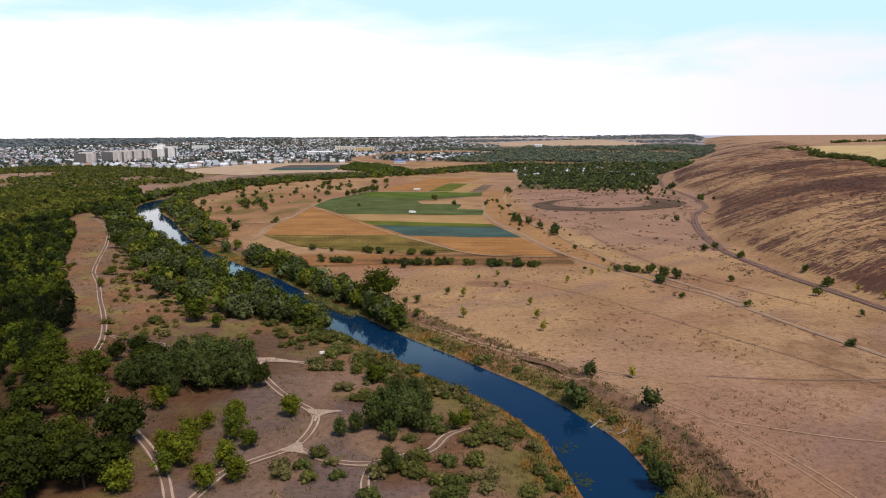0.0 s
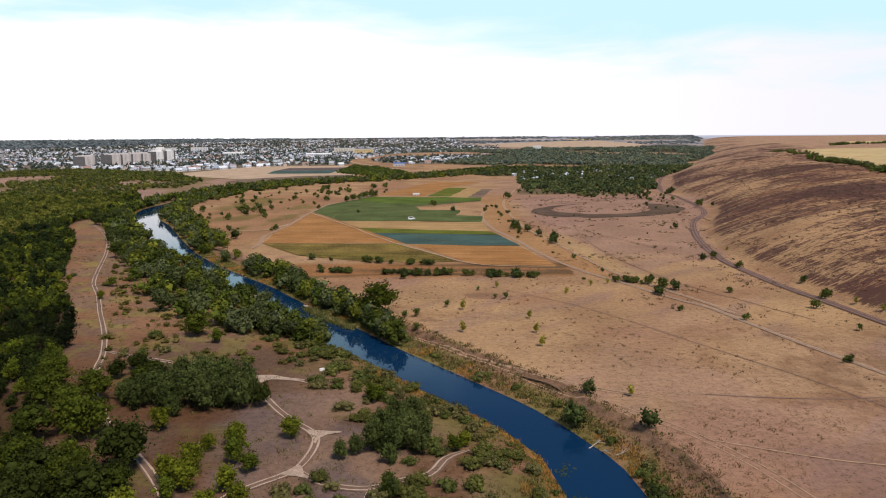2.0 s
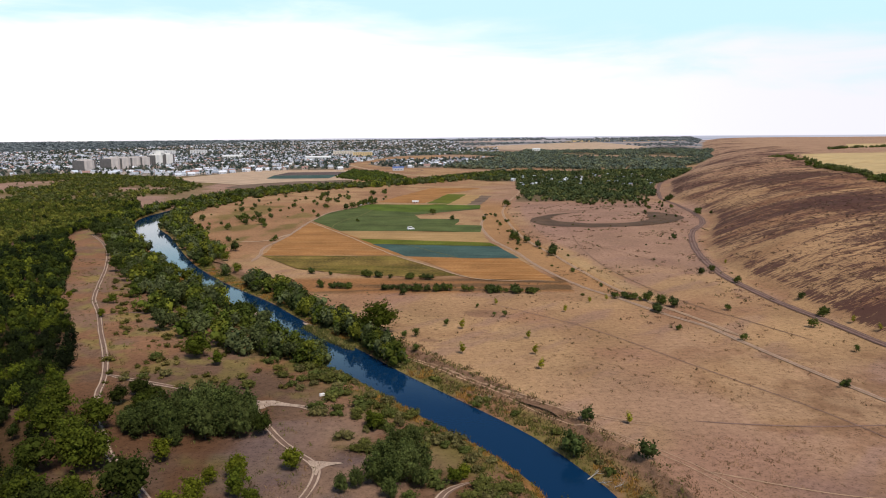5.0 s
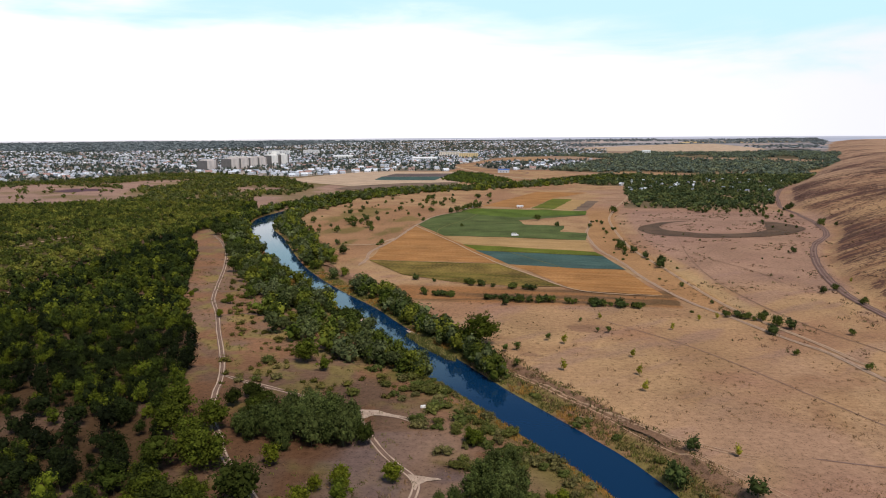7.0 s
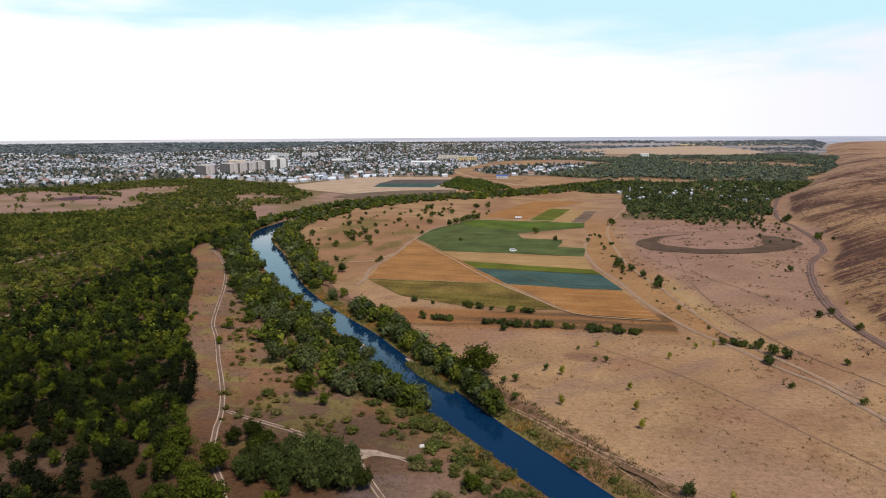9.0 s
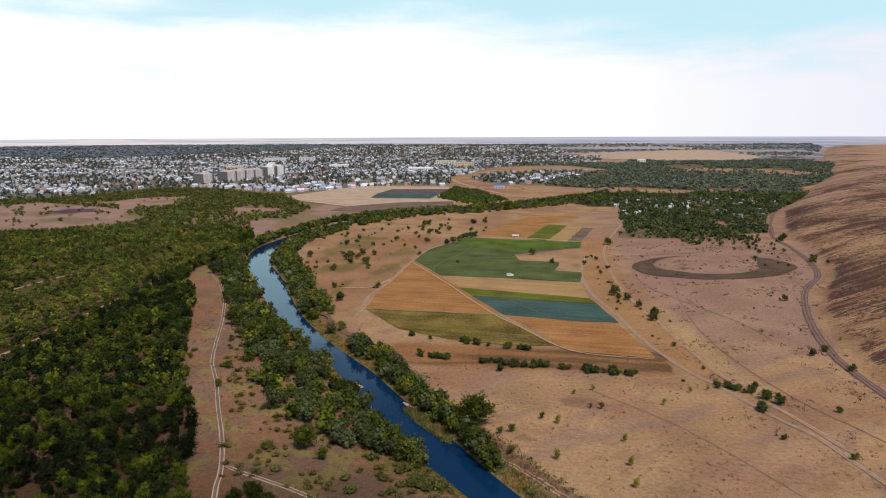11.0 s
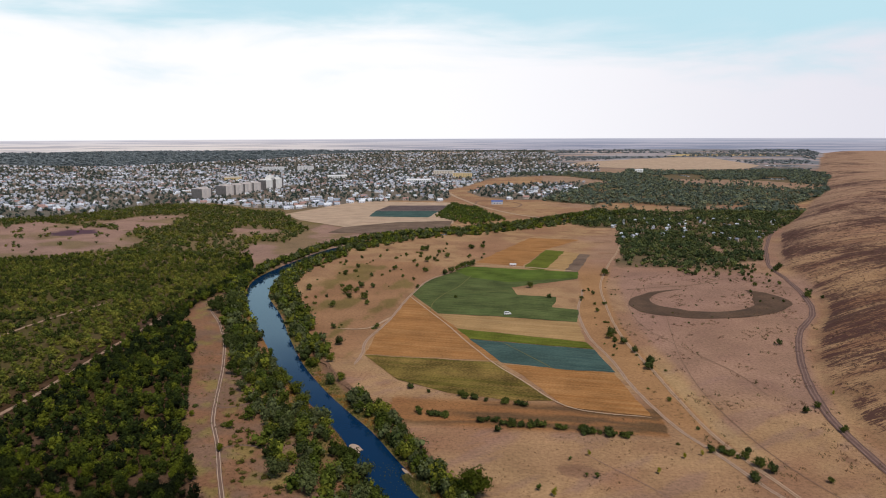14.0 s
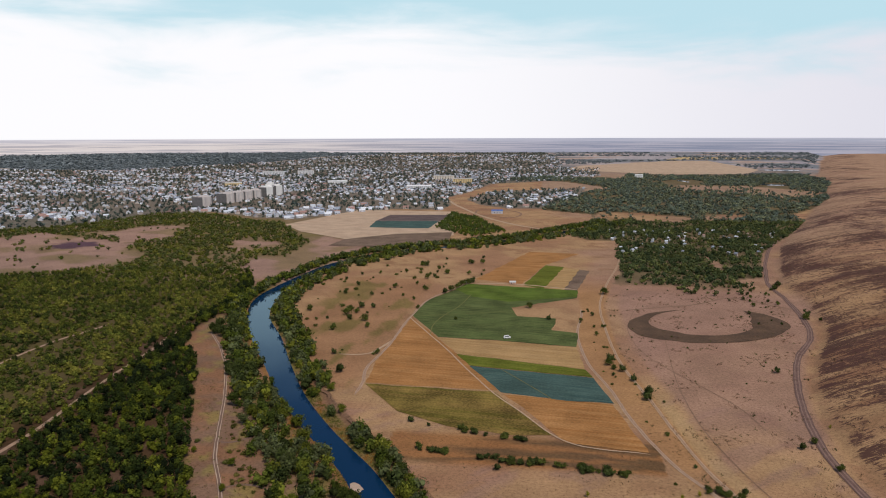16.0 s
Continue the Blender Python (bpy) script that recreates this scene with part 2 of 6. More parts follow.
def ground_material():
    """Dry ground: its cover's colour, mottled at three scales, with dark tufts and burnt streaks down the hill."""
    m = bpy.data.materials.new("dry_ground")
    m.use_nodes = True
    n, l = m.node_tree.nodes, m.node_tree.links
    b = n["Principled BSDF"]
    b.inputs["Roughness"].default_value, b.inputs["Specular IOR Level"].default_value = 0.95, 0.05
    pos = n.new("ShaderNodeNewGeometry").outputs["Position"]

    def tex(scale, detail, rough=0.55, stretch=None):
        t = n.new("ShaderNodeTexNoise")
        t.inputs["Scale"].default_value, t.inputs["Detail"].default_value, t.inputs["Roughness"].default_value = scale, detail, rough
        if stretch:
            t.inputs["Distortion"].default_value = 0.35
            mp = n.new("ShaderNodeVectorMath")
            mp.operation = "MULTIPLY"
            mp.inputs[1].default_value = stretch
            l.new(pos, mp.inputs[0])
            l.new(mp.outputs[0], t.inputs["Vector"])
        else:
            l.new(pos, t.inputs["Vector"])
        return t.outputs[0]

    def fit(v, a_, b_, c_, d_):
        r = n.new("ShaderNodeMapRange")
        l.new(v, r.inputs["Value"])
        for k_, q in (("From Min", a_), ("From Max", b_), ("To Min", c_), ("To Max", d_)):
            r.inputs[k_].default_value = q
        return r.outputs[0]

    def calc(op, a_, b_):
        r = n.new("ShaderNodeMath")
        r.operation = op
        for i_, q in enumerate((a_, b_)):
            if isinstance(q, float):
                r.inputs[i_].default_value = q
            else:
                l.new(q, r.inputs[i_])
        return r.outputs[0]
    cover, burn = n.new("ShaderNodeAttribute"), n.new("ShaderNodeAttribute")
    cover.attribute_name, burn.attribute_name = "cover", "burn"
    broad, mid, fine = tex(0.03, 4), tex(0.55, 8, 0.7), tex(1.7, 3, 0.6)
    gain = calc("MULTIPLY", fit(broad, 0.3, 0.7, 0.84, 1.14), fit(mid, 0.3, 0.7, 0.76, 1.22))
    tufts = calc("MULTIPLY", fit(fine, 0.54, 0.66, 0.0, 1.0), fit(mid, 0.60, 0.42, 0.0, 0.62))
    gain = calc("MULTIPLY", gain, calc("SUBTRACT", 1.0, tufts))
    sc = n.new("ShaderNodeVectorMath")
    sc.operation = "SCALE"
    l.new(cover.outputs["Color"], sc.inputs[0])
    l.new(gain, sc.inputs["Scale"])
    streak = calc("ADD", calc("MULTIPLY", tex(1.0, 8, 0.68, (0.045, 0.16, 0.0)), 0.30), calc("MULTIPLY", tex(1.0, 8, 0.75, (0.24, 0.66, 0.0)), 0.42))
    streak = calc("ADD", streak, calc("MULTIPLY", calc("ADD", calc("MULTIPLY", tex(1.0, 3, 0.5, (0.006, 0.045, 0.0)), 0.6), calc("MULTIPLY", tex(0.07, 8, 0.7), 0.4)), 0.28))
    streak = fit(streak, 0.0, 1.0, -0.95, 1.95)
    amount = fit(calc("ADD", streak, calc("MULTIPLY", calc("SUBTRACT", burn.outputs["Fac"], 0.5), 0.55)), 0.45, 0.57, 0.0, 0.92)
    amount = calc("MULTIPLY", amount, fit(burn.outputs["Fac"], 0.02, 0.2, 0.0, 1.0))
    mx = n.new("ShaderNodeMix")
    mx.data_type = "RGBA"
    l.new(amount, mx.inputs["Factor"])
    l.new(sc.outputs[0], mx.inputs["A"])
    mx.inputs["B"].default_value = (0.088, 0.043, 0.037, 1)
    l.new(mx.outputs["Result"], b.inputs["Base Color"])
    bp = n.new("ShaderNodeBump")
    bp.inputs["Strength"].default_value, bp.inputs["Distance"].default_value = 0.7, 0.35
    l.new(mid, bp.inputs["Height"])
    l.new(bp.outputs[0], b.inputs["Normal"])
    return m


GROUND = ground_material()
SAND = material("pale_sand", (0.50, 0.375, 0.285), 0.95, 0.15, 0.4, 0.03, spec=0.1)
WORN = material("worn_soil", (0.37, 0.25, 0.175), 0.95, 0.2, 0.3, 0.03, spec=0.1)
HEATHBED = material("heath_soil", (0.20, 0.128, 0.096), 0.95, 0.2, 0.3, 0.03, spec=0.1)
GREYTRACK = material("grey_dust", (0.165, 0.102, 0.085), 0.95, 0.2, 0.2, 0.03, spec=0.1)
PATH = material("pale_path", (0.47, 0.33, 0.22), 0.95, 0.2, 0.3, 0.03, spec=0.1)
FURROW = material("dark_furrow_soil", (0.25, 0.155, 0.105), 0.95, 0.2, 0.3, 0.03, spec=0.1)
TRODDEN = material("trodden_ground", (0.37, 0.235, 0.152), 0.95, 0.3, 0.4, 0.03, spec=0.1)
PALEDUST = material("pale_dust", (0.42, 0.305, 0.23), 0.95, 0.2, 0.3, 0.03, spec=0.1)
LILACSOIL = material("lilac_soil", (0.25, 0.160, 0.130), 0.95, 0.2, 0.3, 0.03, spec=0.1)
PATCH = material("trampled_sand", (0.44, 0.33, 0.255), 0.95, 0.3, 0.6, 0.03, spec=0.1)
BANKPATH = material("trodden_grass", (0.43, 0.28, 0.18), 0.95, 0.3, 0.5, 0.03, spec=0.1)
LEAF = material("leaves", (0.06, 0.09, 0.02), 0.8, 0.22, 0.35, attr="tint", island=0.38, obj=0.22, spec=0.03)
BARK = material("bark", (0.09, 0.07, 0.055), 0.9, 0.3, 2.0, 0.02)
DRYTUFT = material("dry_tussock", (0.12, 0.08, 0.05), 0.9, 0.3, 1.0, island=0.4, attr="tint")
REED = material("reeds", (0.12, 0.12, 0.04), 0.8, 0.2, 0.4, island=0.4, attr="tint")
DEADWOOD = material("bleached_wood", (0.45, 0.40, 0.34), 0.8, 0.2, 3.0)
WALLS = material("plastered_walls", (0.6, 0.55, 0.5), 0.9, 0.12, 0.5, attr="tint", spec=0.2)
ROOFS = material("sheet_roofs", (0.4, 0.4, 0.42), 0.6, 0.15, 0.4, attr="tint", spec=0.4)
CONCRETE = material("weathered_concrete", (0.62, 0.56, 0.54), 0.9, 0.1, 0.15, spec=0.2)
WHITEWASH = material("white_concrete", (0.82, 0.80, 0.78), 0.85, 0.06, 0.15, spec=0.2)
DARK = material("dark_opening", (0.05, 0.05, 0.055), 0.6, 0.1, 1.0)
WHITEPAINT = material("white_paint", (0.8, 0.8, 0.8), 0.4, 0.05, 1.0)

water_mat = bpy.data.materials.new("river_water")
water_mat.use_nodes = True
wm, wk = water_mat.node_tree.nodes, water_mat.node_tree.links
wb = wm["Principled BSDF"]
wb.inputs["Base Color"].default_value = (0.004, 0.029, 0.082, 1)
wb.inputs["Specular IOR Level"].default_value = 0.5
wb.inputs["Specular Tint"].default_value = (0.5, 0.8, 1.0, 1)
wb.inputs["Roughness"].default_value, wb.inputs["IOR"].default_value = 0.03, 1.33
wpos, wrip, wbump = wm.new("ShaderNodeNewGeometry"), wm.new("ShaderNodeTexNoise"), wm.new("ShaderNodeBump")
wrip.inputs["Scale"].default_value, wrip.inputs["Detail"].default_value = 0.9, 3
wbump.inputs["Strength"].default_value, wbump.inputs["Distance"].default_value = 0.25, 0.04
wk.new(wpos.outputs["Position"], wrip.inputs["Vector"])
wk.new(wrip.outputs[0], wbump.inputs["Height"])
wk.new(wbump.outputs[0], wb.inputs["Normal"])


# ---- mesh helpers ----
def mesh_of(name, verts, faces, mats, attrs=None, midx=None, smooth=False):
    """A mesh from numpy arrays: faces is one (n, k) array; attrs maps a name to (n, 3) colours of the vertices."""
    me = bpy.data.meshes.new(name)
    verts, faces = np.asarray(verts, np.float32), np.asarray(faces, np.int32)
    k = faces.shape[1]
    me.vertices.add(len(verts))
    me.vertices.foreach_set("co", verts.ravel())
    me.loops.add(faces.size)
    me.loops.foreach_set("vertex_index", faces.ravel())
    me.polygons.add(len(faces))
    me.polygons.foreach_set("loop_start", np.arange(0, faces.size, k, dtype=np.int32))
    if midx is not None:
        me.polygons.foreach_set("material_index", np.asarray(midx, np.int32))
    me.polygons.foreach_set("use_smooth", np.full(len(faces), smooth))
    for key, col in (attrs or {}).items():
        a = me.attributes.new(key, "FLOAT_COLOR", "POINT")
        rgba = np.ones((len(verts), 4), np.float32)
        rgba[:, :3] = col
        a.data.foreach_set("color", rgba.ravel())
    for m in mats if isinstance(mats, (list, tuple)) else [mats]:
        me.materials.append(m)
    me.update(calc_edges=True)
    return me


def part(name, mesh, parent, label=""):
    ob = new(name, mesh)
    ob.parent = parent
    return tagged(ob, label) if label else ob


def bm_mesh(bm, name, mat, tint=None):
    me = bpy.data.meshes.new(name)
    bm.to_mesh(me)
    bm.free()
    for m in mat if isinstance(mat, (list, tuple)) else [mat]:
        me.materials.append(m)
    if tint is not None:
        a = me.attributes.new("tint", "FLOAT_COLOR", "POINT")
        a.data.foreach_set("color", np.tile((*tint, 1.0), len(me.vertices)))
    return me


class Heap:
    """Gathers many small shapes into one mesh."""

    def __init__(self):
        self.v, self.f, self.c, self.n = [], [], [], 0

    def add(self, v, f, c):
        self.v.append(v)
        self.f.append(f + self.n)
        self.c.append(np.broadcast_to(c, (len(v), 3)))
        self.n += len(v)

    def mesh(self, name, mat):
        return mesh_of(name, np.vstack(self.v), np.vstack(self.f), mat, {"tint": np.vstack(self.c)})


# ---- ground ----
DRY, STRAW, BROWN, OLIVE = np.array((0.345, 0.190, 0.108)), np.array((0.428, 0.262, 0.138)), np.array((0.26, 0.136, 0.076)), np.array((0.165, 0.135, 0.040))
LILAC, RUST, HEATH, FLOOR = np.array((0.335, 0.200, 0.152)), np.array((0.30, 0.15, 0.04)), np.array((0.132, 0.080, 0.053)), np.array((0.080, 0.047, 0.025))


def blend(a, b, t):
    return a + (b - a) * np.asarray(t)[..., None]


FOREST_EDGE = [(-50, 60), (-66, 113), (-88, 147), (-96, 165), (-124, 235), (-148, 275), (-172, 318), (-198, 376), (-218, 422), (-240, 466),
               (-262, 490), (-275, 540), (-275, 600), (-296, 707), (-330, 780)]
EDGE_X, EDGE_Y = np.array([p[0] for p in FOREST_EDGE], float), np.array([p[1] for p in FOREST_EDGE], float)


TOWN_X = [-2600, -897, -827, -778, -748, -656, -536, -446, -390, -301, -204, -190, -130, 0, 70, 120]
TOWN_Y = [950, 1075, 1120, 1200, 1330, 1380, 1300, 1275, 1380, 1480, 1470, 1750, 1560, 1600, 1900, 2300]


def burn_zone(x, y):
    """Where the hillside has burnt, 0 to 1."""
    h = up_hill(x, y)
    patch = fbm(x / 90, y / 120, 42, 3)
    edge = ramp(h, 2, 10) * (1 - 0.6 * ramp(h, 150, 240)) * (1 - 0.3 * ramp(y, 1300, 2600))
    return np.clip(0.42 + 0.18 * (1 - ramp(y, 520, 850)) + 0.16 * (1 - ramp(y, 330, 520)) + 1.3 * (patch - 0.46), 0.33, 0.95) * edge


def inside(poly, x, y):
    """True where a point lies in a polygon of the plan."""
    x, y = np.asarray(x, float), np.asarray(y, float)
    hit = np.zeros(x.shape, bool)
    for (x0, y0), (x1, y1) in zip(poly, poly[1:] + poly[:1]):
        if y0 != y1:
            hit ^= ((y0 > y) != (y1 > y)) & (x < x0 + (y - y0) * (x1 - x0) / (y1 - y0))
    return hit


VALLEY_WOOD = [(3, 1493), (57, 1793), (195, 2124), (75, 2385), (-112, 2485), (2, 2660), (268, 2521), (322, 2836), (452, 2736), (764, 2800), (984, 3057),
               (923, 2582), (839, 2256), (680, 1858), (638, 1709), (557, 1577), (481, 1462), (450, 1316), (384, 1172), (317, 1044), (285, 974), (238, 810), (205, 790),
               (214, 749), (197, 705), (167, 705), (137, 735), (113, 755), (75, 755), (92, 831), (99, 951), (112, 1063), (69, 1075), (46, 1114), (79, 1242), (100, 1420)]
CLEARINGS = [[(90, 1343), (114, 1462), (200, 1451), (289, 1365), (235, 1284), (144, 1331)], [(276, 1304), (311, 1424), (380, 1451), (366, 1357)],
             [(205, 830), (215, 900), (209, 960), (203, 900)], [(120, 1075), (230, 1120), (320, 1095), (230, 1108)]]
VALLEY_FLATS = [(344, 2076), (408, 2261), (612, 2234), (730, 2036), (680, 1858), (563, 1815), (495, 1957)]
SUBURB = [(-178, 1721), (-156, 1854), (-120, 1988), (-13, 2039), (131, 2118), (78, 1795), (3, 1527), (-68, 1520), (-133, 1586)]
FAR_SUBURB = [(-190, 2120), (-154, 2256), (49, 2440), (208, 2714), (246, 3228), (100, 3216), (82, 4209), (2, 5200), (-400, 5200), (-400, 2120)]


def garden_land(x, y, edge):
    """1 in the gardens and woods behind the marsh."""
    px, py = x + edge, y + 2.0 * edge
    land = 1.0 * inside(VALLEY_WOOD, px, py)
    for poly in CLEARINGS:
        land = land * (1 - 0.85 * inside(poly, px, py))
    return land * (1 - 0.8 * inside(VALLEY_FLATS, px, py))


REACHES = ((456, 2450, 10, 60, 8), (692, 2289, 30, 40, 70), (966, 3098, 60, 70, 70))


def off_reach(x, y):
    """0 on and before the far reaches of open water."""
    keep = np.ones(np.shape(x))
    for cx, cy, rx, ry, _ in REACHES:
        keep = keep * ((((x - cx * y / cy) / (max(rx, ry) * 1.1)) ** 2 + ((y - cy + 90) / 170) ** 2) > 1)
    return keep


FALLOWS = [[(-801, 972), (-807, 1053), (-649, 990), (-568, 960), (-571, 894), (-501, 857), (-487, 761), (-526, 716), (-593, 714), (-760, 720)],
           [(-707, 1058), (-673, 1140), (-611, 1179), (-573, 1207), (-585, 1128), (-565, 1000), (-591, 968)], [(-429, 935), (-440, 998), (-390, 1003), (-351, 944), (-379, 912)],
           [(-342, 796), (-349, 875), (-301, 912), (-240, 905), (-200, 985), (-270, 1000), (-330, 960), (-290, 830), (-288, 750)]]


def fallow_land(x, y):
    """1 on the open fallow behind the wood."""
    px = x + 60 * (fbm(x / 50, y / 50, 68, 3) - 0.5)
    py = y + 70 * (fbm(x / 60, y / 60, 69, 3) - 0.5)
    hit = np.zeros(np.shape(x), bool)
    for poly in FALLOWS:
        hit |= inside(poly, px, py)
    return 1.0 * hit


def town_land(x, y):
    """1 where the town stands."""
    front = np.interp(x, TOWN_X, TOWN_Y)
    back_y = np.interp(x, [-2600, -1774, -1634, -1373, -1250, -900, -150, 200], [2800, 2820, 3180, 3570, 4100, 5000, 5000, 4200])
    main = (y > front) & (y < back_y) & (x < np.interp(y, [1450, 1760, 1940, 2260], [-175, -229, -190, -154])) & (x < -154)
    return 1.0 * (main | inside(SUBURB, x, y) | (inside(FAR_SUBURB, x, y) & (y < 5000)))


def ridge_wood(x, y):
    """1 in the wood on the ridge behind the town, which is coloured pale blue-grey for haze."""
    front = np.interp(x, [-4500, -2330, -1774, -1634, -1373, -1307, -700], [2900, 2880, 2840, 3200, 3590, 4140, 5200])
    top = np.interp(x / np.maximum(y, 1.0), [-0.85, -0.80, -0.69, -0.51, -0.43, -0.36, -0.25], [3700, 4000, 4300, 4500, 4600, 4700, 4800])
    return 1.0 * (y > front + 60 * (fbm(x / 120, y / 90, 57, 3) - 0.5)) * (y < top + 500 * (fbm(x / 500, y / 700, 58, 3) - 0.5)) * (x < -0.2 * y)


def cover_color(x, y):
    """What covers the ground, as base colours."""
    d, s = from_river(x, y)
    h = up_hill(x, y)
    n1, n2, n3 = fbm(x / 60, y / 60, 31, 4), fbm(x / 14, y / 14, 32, 4), fbm(x / 160, y / 160, 33, 3)
    c = blend(np.broadcast_to(DRY, x.shape + (3,)), STRAW, ramp(n1, 0.34, 0.56))
    c = blend(c, LILAC, 0.55 * ramp(n3, 0.42, 0.6) * ramp(x, -20, 70))
    c = blend(c, BROWN, 0.7 * ramp(n2, 0.55, 0.75) * ramp(n1, 0.35, 0.6))
    meadow = (s > 0) * (y < 430) * (h < 5)
    c = blend(c, np.array((0.455, 0.290, 0.148)), 0.38 * meadow * ramp(fbm(x / 34, y / 46, 45, 3), 0.50, 0.64))
    c = blend(c, np.array((0.270, 0.165, 0.142)), 0.42 * meadow * ramp(fbm((x + y) / 42, (x - y) / 11, 46, 4), 0.53, 0.72))
    c = blend(c, np.array((0.250, 0.138, 0.080)), 0.7 * meadow * ramp(x, 70, 110) * (1 - ramp(y, 190, 260)) * ramp(fbm(x / 5, y / 5, 47, 3), 0.48, 0.62))
    for px, py, rx, ry in ((17, 283, 9, 5), (118, 402, 8, 6), (105, 224, 6, 2), (120, 283, 5, 2), (124, 332, 4, 2), (130, 308, 3, 6), (-6, 246, 5, 3)):   # dug and eroded spots
        spot = np.hypot((x - px) / rx, (y - py) / ry) + 1.6 * (n2 - 0.5)
        c = blend(c, np.array((0.215, 0.118, 0.078)), 0.7 * (1 - ramp(spot, 0.5, 1.1)))
    # between the two field roads: rusty weeds; beside them a strip of straw; behind, lilac bare soil; striped fallow at the field ends
    r0 = np.interp(y, [260, 304, 330, 361, 394, 435, 477, 516, 561, 640], [97, 71, 66, 57, 50, 44, 35, 31, 30, 37])
    r1 = np.interp(y, [247, 272, 300, 330, 372, 418, 468, 519, 581, 660, 765, 860], [105, 98, 88, 79, 72, 66, 58, 54, 53, 55, 71, 90])
    c = blend(c, np.array((0.40, 0.215, 0.095)), 0.8 * ramp(x, r0 - 2, r0 + 2) * (1 - ramp(x, r1 + 2, r1 + 6)) * ramp(y, 300, 340) * (1 - ramp(y, 700, 800)))
    c = blend(c, np.array((0.48, 0.33, 0.16)), 0.5 * ramp(x, r1 + 1, r1 + 3) * (1 - ramp(x, r1 + 9, r1 + 14)) * ramp(y, 290, 320) * (1 - ramp(y, 400, 440)))
    c = blend(c, LILAC, 0.7 * ramp(x, r1 + 12, r1 + 20) * ramp(y, 330, 400) * (1 - ramp(y, 700, 760)))
    bandf = ramp(y, 318, 326) * (1 - ramp(y, 352, 362)) * (x > -75) * (x < 60) * (s > 0)
    c = blend(c, blend(np.broadcast_to(np.array((0.31, 0.140, 0.052)), x.shape + (3,)), np.array((0.125, 0.072, 0.034)), ramp(fbm(x / 60, y / 4, 36, 2), 0.42, 0.58)), bandf * 0.85)
    patchy = ramp(x, -215, -190) * (1 - ramp(x, -118, -108)) * ramp(y, 400, 440) * (s > 0) * (y < 760)
    c = blend(c, np.array((0.335, 0.180, 0.094)), 0.85 * patchy)
    c = blend(c, OLIVE, 0.7 * patchy * ramp(fbm(x / 14, y / 40, 37, 3), 0.54, 0.66))
    # left bank: brown heath with olive patches, forest floor under the trees
    left = (s < 0) & (y < 900)
    heath = blend(np.broadcast_to(HEATH, x.shape + (3,)), BROWN * 0.62, ramp(n2, 0.4, 0.65))
    heath = blend(heath, OLIVE, 0.6 * ramp(fbm(x / 8, y / 8, 35, 3), 0.55, 0.72))
    heath = blend(heath, np.array((0.190, 0.132, 0.122)), 0.75 * ramp(fbm(x / 20, y / 20, 38, 3), 0.45, 0.6) * (y < 185) * ramp(x, -60, -42))
    heath = blend(heath, np.array((0.125, 0.064, 0.034)), 0.8 * (1 - ramp(x, -58, -40)) * (1 - ramp(y, 170, 200)) * ramp(fbm(x / 9, y / 9, 39, 3), 0.35, 0.55))
    heath = blend(heath, np.array((0.275, 0.170, 0.112)), 0.7 * ramp(x, -48, -24) * ramp(fbm(x / 11, y / 11, 48, 3), 0.36, 0.52))
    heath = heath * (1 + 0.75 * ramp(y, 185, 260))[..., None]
    c = np.where(left[..., None], heath, c)
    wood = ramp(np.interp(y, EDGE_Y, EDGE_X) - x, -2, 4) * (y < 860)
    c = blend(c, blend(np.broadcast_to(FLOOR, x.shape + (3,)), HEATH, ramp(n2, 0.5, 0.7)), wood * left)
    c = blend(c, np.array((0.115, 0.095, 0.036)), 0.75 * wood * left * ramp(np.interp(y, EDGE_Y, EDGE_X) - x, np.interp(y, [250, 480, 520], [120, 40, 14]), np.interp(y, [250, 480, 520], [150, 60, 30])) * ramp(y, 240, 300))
    # banks: olive grass with rusty sedge by the water
    bank = np.where(s > 0, 1 - ramp(d, 6, 14), 1 - ramp(d, 8, 24))
    grass = blend(np.broadcast_to(OLIVE, x.shape + (3,)), BROWN, ramp(n2, 0.45, 0.65))
    c = blend(c, grass, bank * 0.85)
    c = blend(c, RUST, 0.7 * (1 - ramp(np.abs(d - 2), 0.5, 2.5)) * ramp(n1, 0.4, 0.55) * (s < 0))
    cliff = (s > 0) * ramp(d, 7.5, 9) * (1 - ramp(d, 11, 13.5))
    c = blend(c, np.array((0.21, 0.12, 0.075)), 0.85 * cliff)
    # hill: straw grass, burnt in streaks that run down the slope
    foot = np.interp(y, [230, 262, 330, 403, 460, 514, 567, 620], [152, 146, 140, 147, 161, 179, 205, 219])
    c = blend(c, blend(np.broadcast_to(np.array((0.33, 0.180, 0.098)), x.shape + (3,)), np.array((0.43, 0.262, 0.132)), ramp(n2, 0.40, 0.58)), 0.8 * ramp(x, foot + 1, foot + 8) * ramp(y, 240, 300) * (1 - ramp(y, 600, 680)))
    hill = ramp(h, 2, 14)
    streak = fbm(x / 120, (y - 0.06 * x) / 24, 41, 2)
    slope = blend(np.broadcast_to(np.array((0.30, 0.160, 0.088)), x.shape + (3,)), np.array((0.435, 0.262, 0.138)), ramp(streak, 0.38, 0.62))
    slope = blend(slope, np.array((0.44, 0.275, 0.185)), 0.7 * ramp(y, 500, 1200))
    c = blend(c, slope, hill)
    # behind the wood: reddish fallow; under the town: grey-brown yards; past it stubble and darker bands, paled for
    # haze
    r = np.hypot(x, y)
    behind = (s < 0) * ramp(y, 690, 770) * (1 - ramp(y, 1300, 1500)) * (x < -240)
